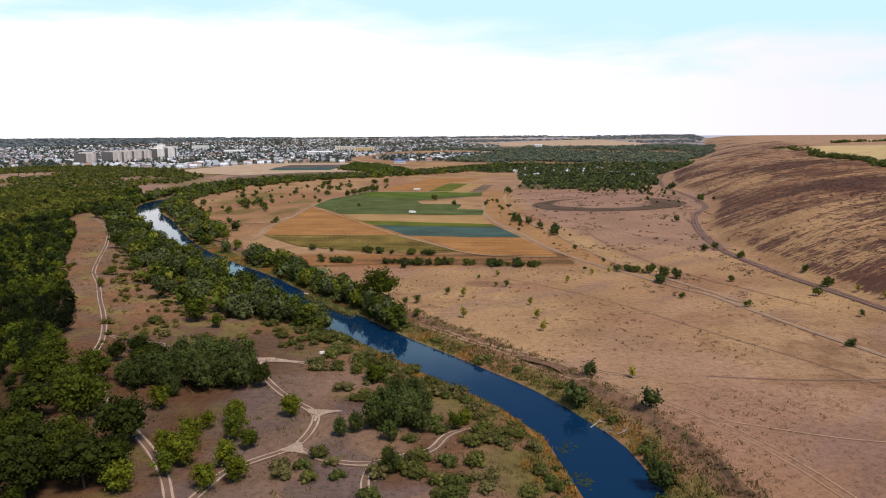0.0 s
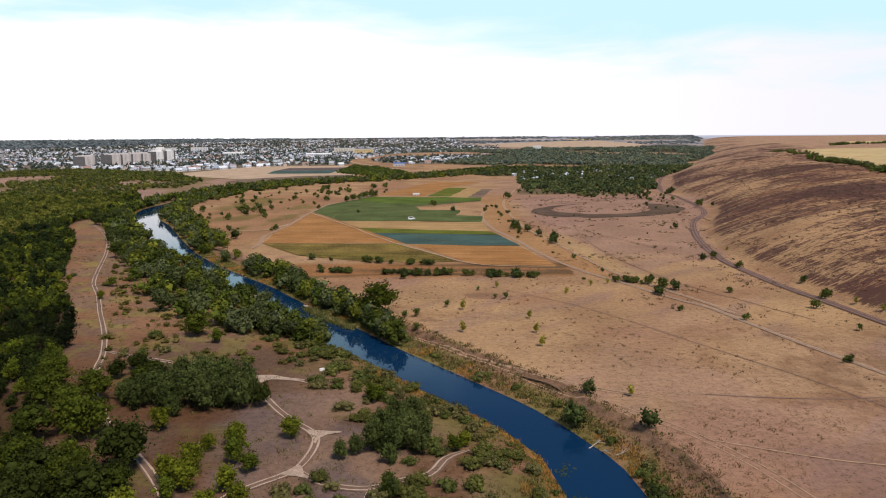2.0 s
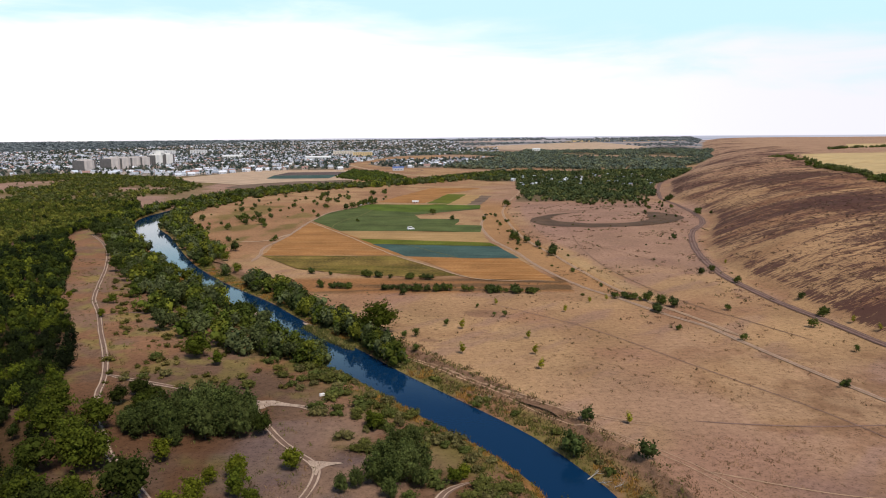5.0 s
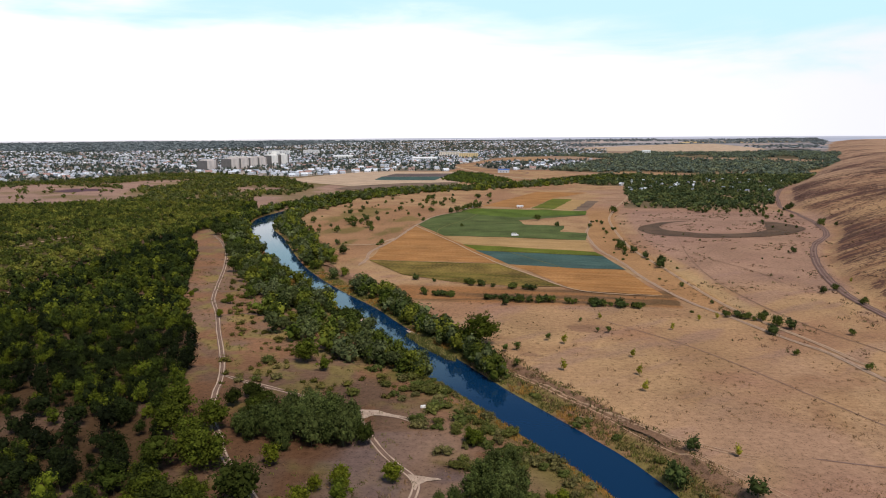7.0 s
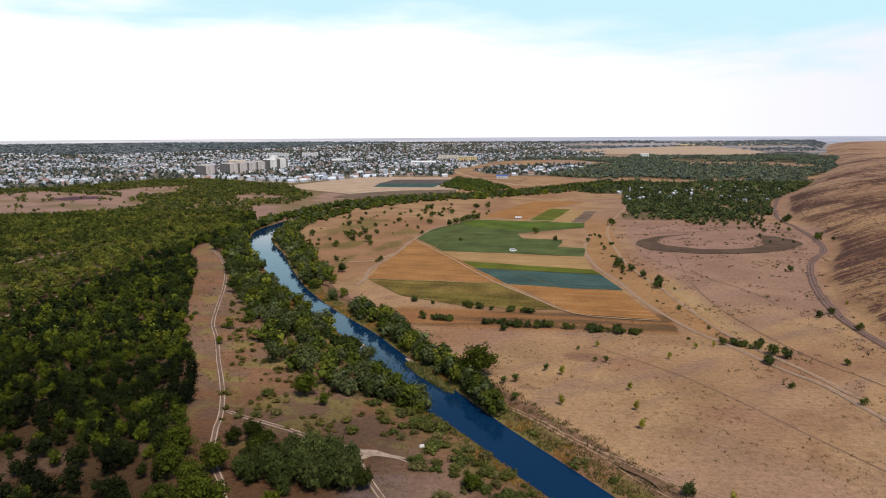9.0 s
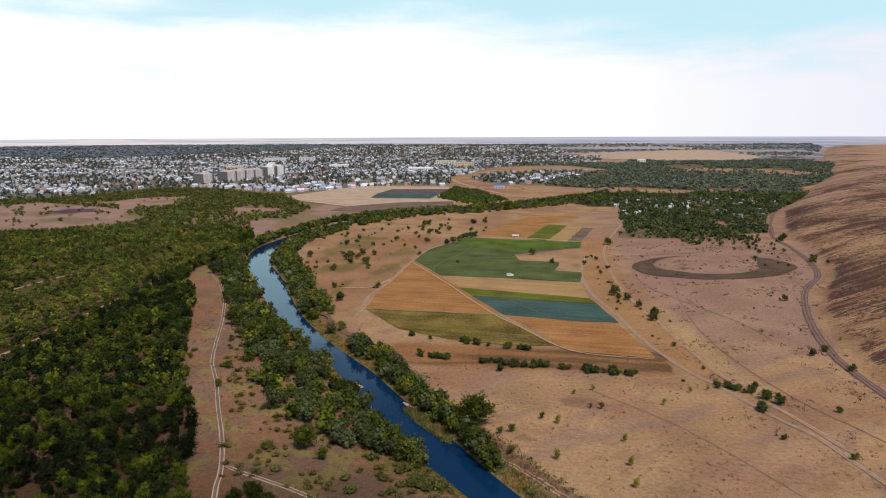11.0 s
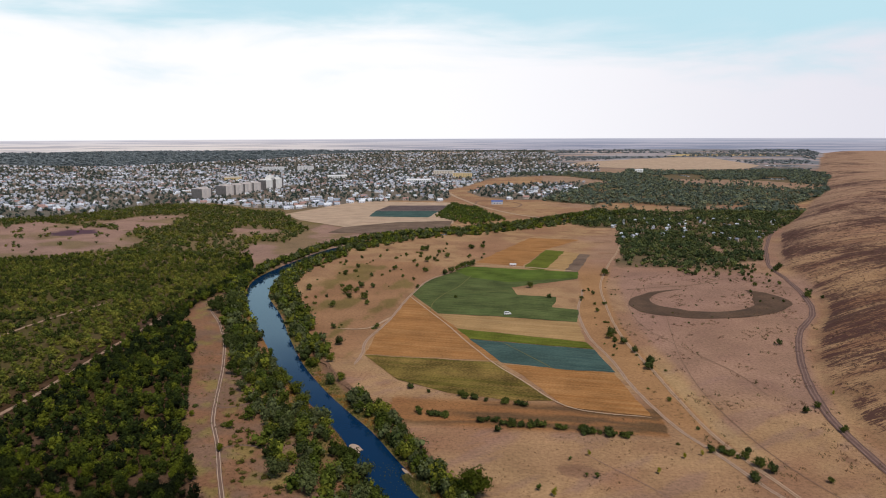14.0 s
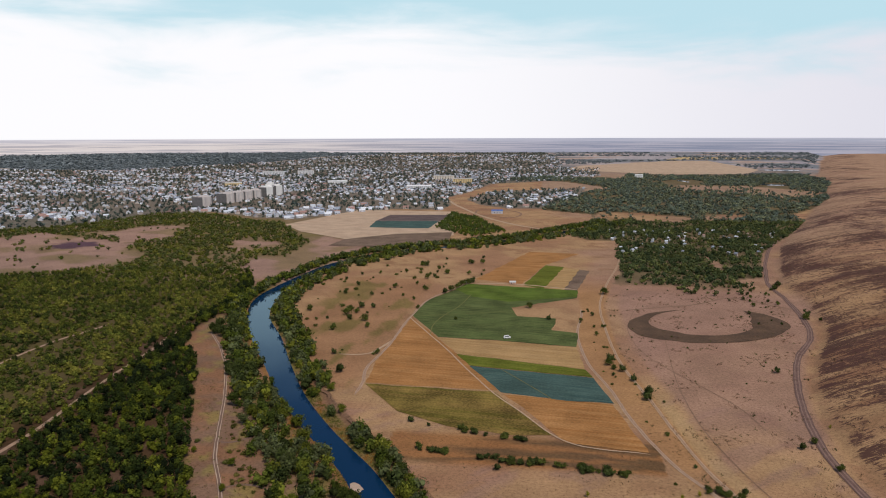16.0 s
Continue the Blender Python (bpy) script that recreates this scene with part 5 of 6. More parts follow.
# cushions of low shrubs on the sandy strip
SHRUB_T = templates(6, 450, 1.7, 3.6, 7, 110, 0.24, 0.0, coarse=True)
x, y = scatter(-215, -36, 200, 470, 4.2, lambda x, y: 0.9 * (x > np.interp(y, [200, 260, 316, 393, 470], [-99, -122, -150, -181, -216])) * (x < np.interp(y, [200, 260, 300, 400, 470], [-40, -70, -98, -162, -198])) * ramp(fbm(x / 9, y / 5, 44, 3), 0.44, 0.58))
shrubs = Heap()
sow(shrubs, SHRUB_T, x, y, rng.uniform(0.35, 0.95, len(x)), mixed(x, y, (0.085, 0.080, 0.020), (0.115, 0.105, 0.024), (0.150, 0.122, 0.040)), 1.2)
tagged(new("heath_shrubs", shrubs.mesh("heath_shrubs", LEAF)), "low olive cushions of shrub on brown sandy ground", "shrubs", kind="stuff")

# trees along both banks
bank = spline(RIVER, 4.0)
bt = np.gradient(bank[:, :2], axis=0)
bt /= np.linalg.norm(bt, axis=1)[:, None]
bn = np.stack([-bt[:, 1], bt[:, 0]], -1)   # towards the left bank
river_wood = Heap()
for i in range(len(bank)):
    px_, py_ = bank[i, 0], bank[i, 1]
    for side_sign in (1, -1):
        deep = np.interp(py_, [225, 245, 290, 400, 560, 640, 700], [0, 20, 38, 28, 18, 14, 10]) if side_sign > 0 else np.interp(py_, [215, 232, 260, 330, 420, 600, 700, 860], [0, 6, 9, 12, 17, 22, 26, 40])
        if py_ > 1300 or deep < 1:
            continue
        if side_sign < 0 and float(value_noise(np.array(i / 5.0), np.array(3.5), 73)) < 0.27:
            continue
        for _ in range((6 if side_sign > 0 else 5) if py_ < 430 else 4):
            o = bank[i, 2] + rng.uniform(2.0, max(2.5, deep))
            x, y = px_ + bn[i, 0] * o * side_sign + rng.normal(), py_ + bn[i, 1] * o * side_sign + rng.normal()
            if from_river(np.array([x]), np.array([y]))[0][0] < 1.5 or rng.random() < 0.28:
                continue
            color = random.choice((OAK, WILLOW, DUSK, WILLOW, (0.10, 0.12, 0.02), (0.15, 0.16, 0.022)))
            if py_ < 420 and rng.random() < 0.34:
                plant(random.choice(RIVERSIDE), x, y, rng.uniform(0.55, 1.05) * (1.15 if side_sign > 0 else 0.95))
            else:
                near_bank_ = py_ < 480
                sow(river_wood, MID_T if near_bank_ else LOW_T, np.array([x]), np.array([y]), np.array([rng.uniform(0.65, 1.3) * (1.1 if near_bank_ else 1.5)]), np.array([color]))
tagged(new("riverside_thicket", river_wood.mesh("riverside_thicket", LEAF)), "thicket of willows and alders along both banks", "woodland", kind="stuff")

# gardens and woodland behind the marsh, tree belts before the town
far_wood = Heap()


def garden_keep(x, y):
    edge = 10 * (fbm(x / 25, y / 25, 85, 3) - 0.5) * 2
    dense = 0.30 + 0.70 * ramp(fbm(x / 45, y / 40, 86, 4), 0.40, 0.52)
    plots = np.where(y < 1250, 0.55 + 0.45 * (value_noise((x + 0.2 * y) / 7.0, y / 40, 66) > 0.38), 1.0)   # the gardens lie in narrow strips
    fringe = 1 - 0.6 * (1 - ramp(y + 14 * (fbm(x / 20, y / 20, 67, 2) - 0.5), 735, 790))
    return garden_land(x, y, edge) * off_reach(x, y) * dense * plots * fringe * (from_river(x, y)[0] > 3)


x, y = scatter(20, 500, 690, 1320, 5.6, garden_keep)
sow(far_wood, GARDEN_T, x, y, rng.uniform(0.6, 1.5, len(x)), mixed(x, y, (0.052, 0.072, 0.032), (0.072, 0.094, 0.038), (0.100, 0.118, 0.044), (0.136, 0.146, 0.046)))
# farther trees get greyer, bluer leaf colours: painted haze
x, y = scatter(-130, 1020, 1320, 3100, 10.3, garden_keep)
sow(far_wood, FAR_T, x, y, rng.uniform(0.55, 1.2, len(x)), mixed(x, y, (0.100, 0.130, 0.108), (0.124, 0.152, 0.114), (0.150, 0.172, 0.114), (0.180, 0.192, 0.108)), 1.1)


def back_keep(x, y):
    town = np.interp(x, [-1200, -897, -827, -778, -748, -656, -536, -446], [1060, 1070, 1110, 1190, 1330, 1350, 1260, 1220])
    open_ = np.interp(fallow_land(x, y), [0, 1], [1.0, 0.05])
    n = 0.42 + 0.5 * ramp(fbm(x / 60, y / 40, 87, 4), 0.42, 0.54)
    belt = 0.92 * (town - y < 75) * (x < -560)
    return (y > 760) * (y < town) * (x < np.interp(y, [760, 1000, 1250], [-315, -330, -470])) * in_view(x, y) * np.maximum(n * open_, belt) * (from_river(x, y)[0] > 8)


x, y = scatter(-1150, -290, 760, 1360, 6.6, back_keep)
sow(far_wood, GARDEN_T, x, y, rng.uniform(0.5, 1.35, len(x)), mixed(x, y, OAK, FARLEAF, (0.11, 0.118, 0.03), (0.155, 0.152, 0.028)), 1.1)
# the square plantation beside the far fields
x, y = scatter(-185, -40, 1080, 1420, 6.5, lambda x, y: (x > np.interp(y, [1080, 1190, 1410], [-107, -175, -173])) * (x < np.interp(y, [1084, 1154, 1346, 1409], [-107, -55, -123, -173])) * 0.9)
sow(far_wood, LOW_T, x, y, rng.uniform(1.0, 1.5, len(x)), mixed(x, y, OAK, (0.07, 0.095, 0.03), (0.12, 0.15, 0.02)))
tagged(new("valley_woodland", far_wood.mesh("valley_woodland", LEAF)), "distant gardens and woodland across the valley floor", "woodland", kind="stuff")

# shelter belts on the hill's plateau
belt = Heap()
for line, n, lo, hi in (([(345, 545), (395, 700), (470, 960), (508, 1110)], 240, .7, 1.3), ([(760, 1430), (880, 1500), (1010, 1580)], 120, .9, 1.5)):
    pts = spline(line, 2.0)
    i = rng.integers(0, len(pts), n)
    x, y = pts[i, 0] + rng.normal(size=n) * 4, pts[i, 1] + rng.normal(size=n) * 4
    sow(belt, LOW_T, x, y, rng.uniform(lo, hi, n), mixed(x, y, OAK, FARLEAF, (0.11, 0.12, 0.03)))
tagged(new("shelter_belt", belt.mesh("shelter_belt", LEAF)), "planted belt of trees along the hilltop fields", "woodland", kind="stuff")


# ---- town ----
def gable_house(w, d, h, roof_h, seed=0):
    """Walls and an overhanging gabled roof, as two vertex and triangle sets."""
    a, b = w / 2, d / 2
    wv_ = np.array([(-a, -b, -0.5), (a, -b, -0.5), (a, b, -0.5), (-a, b, -0.5), (-a, -b, h), (a, -b, h), (a, b, h), (-a, b, h), (-a, 0, h + roof_h * 0.96), (a, 0, h + roof_h * 0.96)])
    wf_ = np.array([(0, 1, 5), (0, 5, 4), (2, 3, 7), (2, 7, 6), (1, 2, 6), (1, 6, 5), (3, 0, 4), (3, 4, 7), (5, 6, 9), (7, 4, 8)])
    o, e = 0.5, 0.4
    drop = roof_h * e / b
    rv_ = np.array([(-a - o, -b - e, h - drop), (a + o, -b - e, h - drop), (a + o, 0, h + roof_h), (-a - o, 0, h + roof_h), (-a - o, b + e, h - drop), (a + o, b + e, h - drop)])
    rv_ = np.vstack([rv_, rv_ - (0, 0, 0.25)])
    rf_ = np.array([(0, 1, 2), (0, 2, 3), (3, 2, 5), (3, 5, 4), (0, 6, 7), (0, 7, 1), (4, 5, 11), (4, 11, 10), (0, 3, 9), (0, 9, 6), (3, 4, 10), (3, 10, 9), (1, 7, 8), (1, 8, 2), (2, 8, 11), (2, 11, 5)])
    return (wv_, wf_), (rv_, rf_)


WALL_TONES = [(0.72, 0.71, 0.74), (0.56, 0.55, 0.57), (0.78, 0.76, 0.76), (0.46, 0.39, 0.36), (0.58, 0.50, 0.44), (0.64, 0.64, 0.70)]
ROOF_TONES = [(0.62, 0.66, 0.74), (0.42, 0.45, 0.52), (0.74, 0.77, 0.83), (0.24, 0.26, 0.32), (0.36, 0.22, 0.19), (0.46, 0.47, 0.52), (0.30, 0.34, 0.42)]


def box(w, d, h, x=0, y=0, z=0):
    bm = bmesh.new()
    bmesh.ops.create_cube(bm, size=1, matrix=Matrix.Translation((x, y, z + h / 2)) @ Matrix.Diagonal((w, d, h, 1)))
    return bm


def house_thing(w, d, h, rh, wall, roof):
    root = new("house")
    (wv_, wf_), (rv_, rf_) = gable_house(w, d, h, rh)
    part("wall", mesh_of("wall", wv_, wf_, WALLS, {"tint": np.broadcast_to(wall, (len(wv_), 3))}), root)
    part("roof", mesh_of("roof", rv_, rf_, ROOFS, {"tint": np.broadcast_to(roof, (len(rv_), 3))}), root)
    part("chimney", bm_mesh(box(0.7, 0.7, 1.6, w * 0.2, d * 0.12, h + rh * 0.6), "chimney", WALLS, (0.35, 0.2, 0.15)), root)
    for sx in (-0.28, 0.28):
        part("window", bm_mesh(box(1.3, 0.08, 1.3, sx * w, -d / 2 - 0.02, 1.0), "window", DARK), root)
    return tagged(root, "small single-storey house with a pitched sheet roof", "house", "houses of the town")


HOUSES = [house_thing(random.uniform(8, 13), random.uniform(7, 9), random.uniform(2.8, 3.6), random.uniform(2.0, 3.4), random.choice(WALL_TONES), ROOF_TONES[i % 7]) for i in range(9)]
rng = np.random.default_rng(77)

DISTANT_FIELD = [(85, 3117), (156, 3380), (426, 3771), (832, 3869), (888, 3137), (775, 2876), (464, 2811), (203, 2947)]


def town_keep(x, y):
    n = fbm(x / 130, y / 130, 91, 3)
    rail = np.abs(x - np.interp(y, [1187, 1326, 1507, 1623, 1787, 2117, 2801, 3451], [-754, -733, -765, -715, -655, -569, -524, -426])) > 16
    thin = 1 - 0.72 * ramp(y, 1900, 3400)
    return town_land(x, y) * in_view(x, y) * (0.12 + 0.52 * ramp(n, 0.40, 0.54)) * rail * thin


hx, hy = scatter(-2700, 260, 1050, 4500, 16.0, town_keep)
grow = 1 + 0.10 * ramp(np.hypot(hx, hy), 1800, 3500)
order = np.argsort(np.hypot(hx, hy))
walls_h, roofs_h = Heap(), Heap()
for k_, i in enumerate(order):
    zz = float(ground_height(hx[i:i + 1], hy[i:i + 1])[0])
    turn = 25 + 90 * rng.integers(2) + rng.normal() * 6
    if k_ < 200:
        h0 = HOUSES[k_ % 9]
        if k_ < 9:
            h0.matrix_basis = pose(hx[i], hy[i], zz, 0, 0, turn)
        else:
            keep = h0.matrix_basis.copy()
            h0.matrix_basis = Matrix.Identity(4)
            copy_thing(h0, pose(hx[i], hy[i], zz, 0, 0, turn))
            h0.matrix_basis = keep
        continue
    (v1, f1), (v2, f2) = gable_house(rng.uniform(5.5, 10.0), rng.uniform(5.0, 7.5), rng.uniform(2.4, 3.4), rng.uniform(1.6, 2.7))
    c, s = math.cos(radians(turn)) * grow[i], math.sin(radians(turn)) * grow[i]
    for heap, v, f, tone in ((walls_h, v1, f1, WALL_TONES), (roofs_h, v2, f2, ROOF_TONES)):
        heap.add(np.stack([v[:, 0] * c - v[:, 1] * s + hx[i], v[:, 0] * s + v[:, 1] * c + hy[i], v[:, 2] * grow[i] + zz], -1), f, np.array(tone[rng.integers(len(tone))]))
# garden houses among the trees behind the marsh
gx2, gy2 = scatter(110, 360, 950, 1190, 17.0, lambda x, y: 0.3 * (garden_keep(x, y) > 0))
for i in range(len(gx2)):
    (v1, f1), (v2, f2) = gable_house(rng.uniform(2.6, 4.4), rng.uniform(2.6, 3.6), rng.uniform(2.6, 3.8), rng.uniform(0.9, 1.5))
    t = rng.uniform(0, 3)
    c, s = math.cos(t), math.sin(t)
    for heap, v, f, tone in ((walls_h, v1, f1, WALL_TONES), (roofs_h, v2, f2, ROOF_TONES)):
        heap.add(np.stack([v[:, 0] * c - v[:, 1] * s + gx2[i], v[:, 0] * s + v[:, 1] * c + gy2[i], v[:, 2]], -1), f, np.array(tone[rng.integers(len(tone))]))
town = tagged(new("town_houses"), "countless small pale houses of the distant town", "houses", kind="stuff")
part("wall", walls_h.mesh("wall", WALLS), town)
part("roof", roofs_h.mesh("roof", ROOFS), town)
# garden trees of the town, their leaf colour blued to stand for haze
town_trees = Heap()
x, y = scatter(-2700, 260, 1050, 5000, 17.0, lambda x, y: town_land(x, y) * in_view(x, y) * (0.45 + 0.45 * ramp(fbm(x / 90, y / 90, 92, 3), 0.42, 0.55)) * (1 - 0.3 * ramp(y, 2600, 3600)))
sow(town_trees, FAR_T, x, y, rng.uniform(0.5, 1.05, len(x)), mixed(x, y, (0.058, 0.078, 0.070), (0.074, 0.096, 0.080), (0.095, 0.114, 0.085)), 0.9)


# ridge and horizon woods: pale blue-grey leaves imitate distance haze
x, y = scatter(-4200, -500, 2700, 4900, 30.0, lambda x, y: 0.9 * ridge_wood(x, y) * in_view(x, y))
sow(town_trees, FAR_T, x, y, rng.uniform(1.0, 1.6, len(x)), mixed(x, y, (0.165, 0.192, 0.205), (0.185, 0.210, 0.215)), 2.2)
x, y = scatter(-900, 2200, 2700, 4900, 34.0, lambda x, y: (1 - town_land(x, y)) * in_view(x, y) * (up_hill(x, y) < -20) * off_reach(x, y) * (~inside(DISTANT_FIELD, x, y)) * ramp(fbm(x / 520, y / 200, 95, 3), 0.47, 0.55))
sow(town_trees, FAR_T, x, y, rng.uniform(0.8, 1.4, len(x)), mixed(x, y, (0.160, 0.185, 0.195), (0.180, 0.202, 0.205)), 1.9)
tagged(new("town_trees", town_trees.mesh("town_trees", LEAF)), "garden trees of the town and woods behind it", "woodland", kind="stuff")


# ---- grain elevator ----
# dark colour that stands in for shade in the slots between blocks
SLOT_SHADE = material("sooty_concrete", (0.16, 0.15, 0.15), 0.9, 0.2, 0.3)
def silo_block(x, y, turn, n, height_, mat, label):
    """A row of tall concrete silo bins, their round backs showing, with a gallery on top."""
    root = new("grain_silo")
    r = 8.2
    for i in range(n):
        off = (i - (n - 1) / 2) * r * 2
        for sy in (-4.5, 4.5):
            bm = bmesh.new()
            bmesh.ops.create_cone(bm, cap_ends=True, segments=24, radius1=r, radius2=r, depth=height_ + 1, matrix=Matrix.Translation((off, sy, height_ / 2 - 0.5)))
            part("bin", bm_mesh(bm, "bin", mat), root)
    # a dark slab at each end paints the shaded slot
    for end in (-1, 1):
        part("joint", bm_mesh(box(2.6, 2 * (r + 4.5) + 0.8, height_ - 0.2, end * (n * r + 0.6), 0, 0), "joint", SLOT_SHADE), root)
    part("gallery", bm_mesh(box(n * r * 2 - 3, 9, 2.4, 0, 0, height_), "gallery", mat), root)
    part("end_wall", bm_mesh(box(n * r * 2 - 0.6, 22, height_ - 0.8), "end_wall", mat), root)
    root.matrix_basis = pose(x, y, 0, 0, 0, turn)
    return tagged(root, label, "grain silo")


silo_block(-729, 1484, 76, 2, 22, CONCRETE, "weathered grey concrete grain silo block")
for i in range(4):
    silo_block(-714 + i * 7.9, 1570 + i * 34.6, 77, 2, 22.5, CONCRETE, "weathered grey concrete grain silo block")
silo_block(-685, 1738, 77, 2, 25, WHITEWASH, "bright white grain silo block")
silo_block(-675, 1778, 77, 2, 26, WHITEWASH, "bright white grain silo block")
tower = new("elevator_tower")
part("shaft", bm_mesh(box(16, 18, 31), "shaft", WHITEWASH), tower)
part("head_house", bm_mesh(box(12, 14, 4, 0, 0, 31), "head_house", WHITEWASH), tower)
for i in range(4):
    part("window", bm_mesh(box(1.6, 0.2, 2.2, -6 + 4 * i, -9.05, 26), "window", DARK), tower)
tower.matrix_basis = pose(-680, 1758, 0, 0, 0, 77)
tagged(tower, "white concrete elevator tower between the silos", "tower")


def long_building(name, x, y, turn, w, d, h, wall, roof, label):
    root = new(name)
    (v1, f1), (v2, f2) = gable_house(w, d, h, max(1.2, d * 0.12))
    part("wall", mesh_of("wall", v1, f1, WALLS, {"tint": np.broadcast_to(wall, (len(v1), 3))}), root)
    part("roof", mesh_of("roof", v2, f2, ROOFS, {"tint": np.broadcast_to(roof, (len(v2), 3))}), root)
    n = int(w / 6)
    for i in range(n):
        for fl in range(max(1, int(h / 3.2))):
            part("window", bm_mesh(box(1.8, 0.15, 1.5, (i - (n - 1) / 2) * 5.5, -d / 2 - 0.05, 1.0 + 3.1 * fl), "window", DARK), root)
    root.matrix_basis = pose(x, y, float(ground_height(np.array([x]), np.array([y]))[0]), 0, 0, turn)
    return tagged(root, label, "building")


BLUE, YEL, WHT = (0.06, 0.16, 0.50), (0.72, 0.55, 0.30), (0.80, 0.80, 0.80)
long_building("warehouse", -86, 1420, 5, 22, 12, 6, (0.5, 0.5, 0.55), BLUE, "low warehouse with a bright blue sheet roof")
long_building("warehouse", -640, 2230, 20, 60, 22, 8, WHT, (0.75, 0.75, 0.76), "long white warehouse in the town")
long_building("warehouse", -350, 2060, 5, 70, 26, 7, WHT, (0.82, 0.82, 0.83), "long white warehouse in the town")
long_building("apartment_block", -330, 2450, 3, 70, 14, 14, (0.74, 0.66, 0.56), (0.5, 0.48, 0.47), "pale four-storey apartment block")
long_building("apartment_block", -250, 2300, 3, 60, 14, 14, YEL, (0.5, 0.48, 0.47), "yellow four-storey apartment block")
long_building("apartment_block", -1010, 2650, 12, 80, 14, 15, (0.7, 0.7, 0.72), (0.5, 0.48, 0.47), "pale four-storey apartment block")
long_building("apartment_block", -900, 2700, 12, 60, 14, 15, (0.7, 0.7, 0.72), (0.5, 0.48, 0.47), "pale four-storey apartment block")
long_building("warehouse", -930, 2100, 30, 50, 20, 9, YEL, (0.6, 0.56, 0.5), "yellowish long hall in the town")
long_building("warehouse", 330, 2560, 0, 26, 16, 14, WHT, (0.8, 0.8, 0.8), "white hall standing among distant trees")

# ---- hilltop and distant fields ----
def draped_field(name, x0, x1, y0, y1, mat, label):
    """A sown plot laid over rising ground."""
    nx, ny = 24, 24
    u, v = np.meshgrid(np.linspace(0, 1, nx), np.linspace(0, 1, ny))
    yy = y0 + (y1 - y0) * v
    xx = x0(yy) + (x1(yy) - x0(yy)) * u
    zz = ground_height(xx, yy) + 1.0
    i = (np.arange(ny - 1)[:, None] * nx + np.arange(nx - 1)).ravel()
    me = mesh_of(name, np.stack([xx, yy, zz], -1).reshape(-1, 3), np.stack([i, i + 1, i + nx + 1, i + nx], -1), mat)
    return tagged(new(name, me), label, "field", kind="structure")


WHEAT = crop_material("ripe_stubble", (0.52, 0.37, 0.18), (0.56, 0.42, 0.22), 30, 6.0, 0.08)
draped_field("field_hilltop", lambda y: np.interp(y, [545, 700, 960, 1150], [352, 402, 478, 566]), lambda y: y * 0 + 900, 545, 1150, WHEAT, "pale ripe stubble field on the hilltop")
draped_field("field_hilltop", lambda y: np.interp(y, [1560, 2100], [865, 1160]), lambda y: y * 0 + 1700, 1560, 2100, WHEAT, "pale ripe stubble field on the hilltop")
draped_field("field_distant", lambda y: np.interp(y, [2830, 3117, 3380, 3840], [440, 95, 160, 640]), lambda y: np.interp(y, [2830, 2876, 3137, 3840], [480, 770, 885, 830]), 2830, 3840, FARTAN, "distant tan stubble field")
draped_field("field_distant", lambda y: np.interp(y, [3960, 4200], [640, 760]), lambda y: y * 0 + 1280, 3960, 4200, WHEAT, "distant pale stubble field")
draped_field("field_distant", lambda y: y * 0 - 900, lambda y: y * 0 - 400, 4300, 4480, FARTAN, "distant tan stubble field")

# ---- open reaches of water far up the valley ----
for x, y, rx, ry, turn in REACHES:
    ts = np.arange(40) / 40 * 2 * math.pi
    q = 1 + 0.35 * (value_noise(np.cos(ts) * 1.7 + x, np.sin(ts) * 1.7, 55) - 0.5)
    c, s_ = math.cos(radians(turn)), math.sin(radians(turn))
    ex, ey = np.cos(ts) * rx * q, np.sin(ts) * ry * q
    px_, py_ = ex * c - ey * s_ + x, ex * s_ + ey * c + y
    zw = float(ground_height(px_, py_).max()) + 0.6
    bm = bmesh.new()
    bm.faces.new([bm.verts.new((float(a_), float(b_), zw)) for a_, b_ in zip(px_, py_)])
    tagged(new("water_reach", bm_mesh(bm, "water_reach", water_mat)), "distant open reach of pale river water", "river", kind="structure")

# ---- small things ----
TYRE = material("black_rubber", (0.03, 0.03, 0.03), 0.8, 0.1, 2.0)
STEEL = material("grey_steel", (0.45, 0.45, 0.46), 0.4, 0.1, 2.0, metal=0.8)
TINTED = material("dark_window_glass", (0.02, 0.025, 0.03), 0.1, 0.05, 1.0, spec=0.6)
SILVER = material("silver_paint", (0.5, 0.51, 0.53), 0.35, 0.08, 1.0, spec=0.5)


def soft_box(w, d, h, x, y, z, edge, top=1.0):
    """A box with rounded edges, its top drawn in."""
    bm = box(w, d, h, 0, 0, 0)
    for v in bm.verts:
        if v.co.z > h / 2:
            v.co.x, v.co.y = v.co.x * top, v.co.y * (0.5 + top / 2)
    bmesh.ops.bevel(bm, geom=bm.edges[:], offset=edge, segments=2, affect="EDGES", profile=0.6)
    bmesh.ops.translate(bm, vec=(x, y, z), verts=bm.verts[:])
    return bm


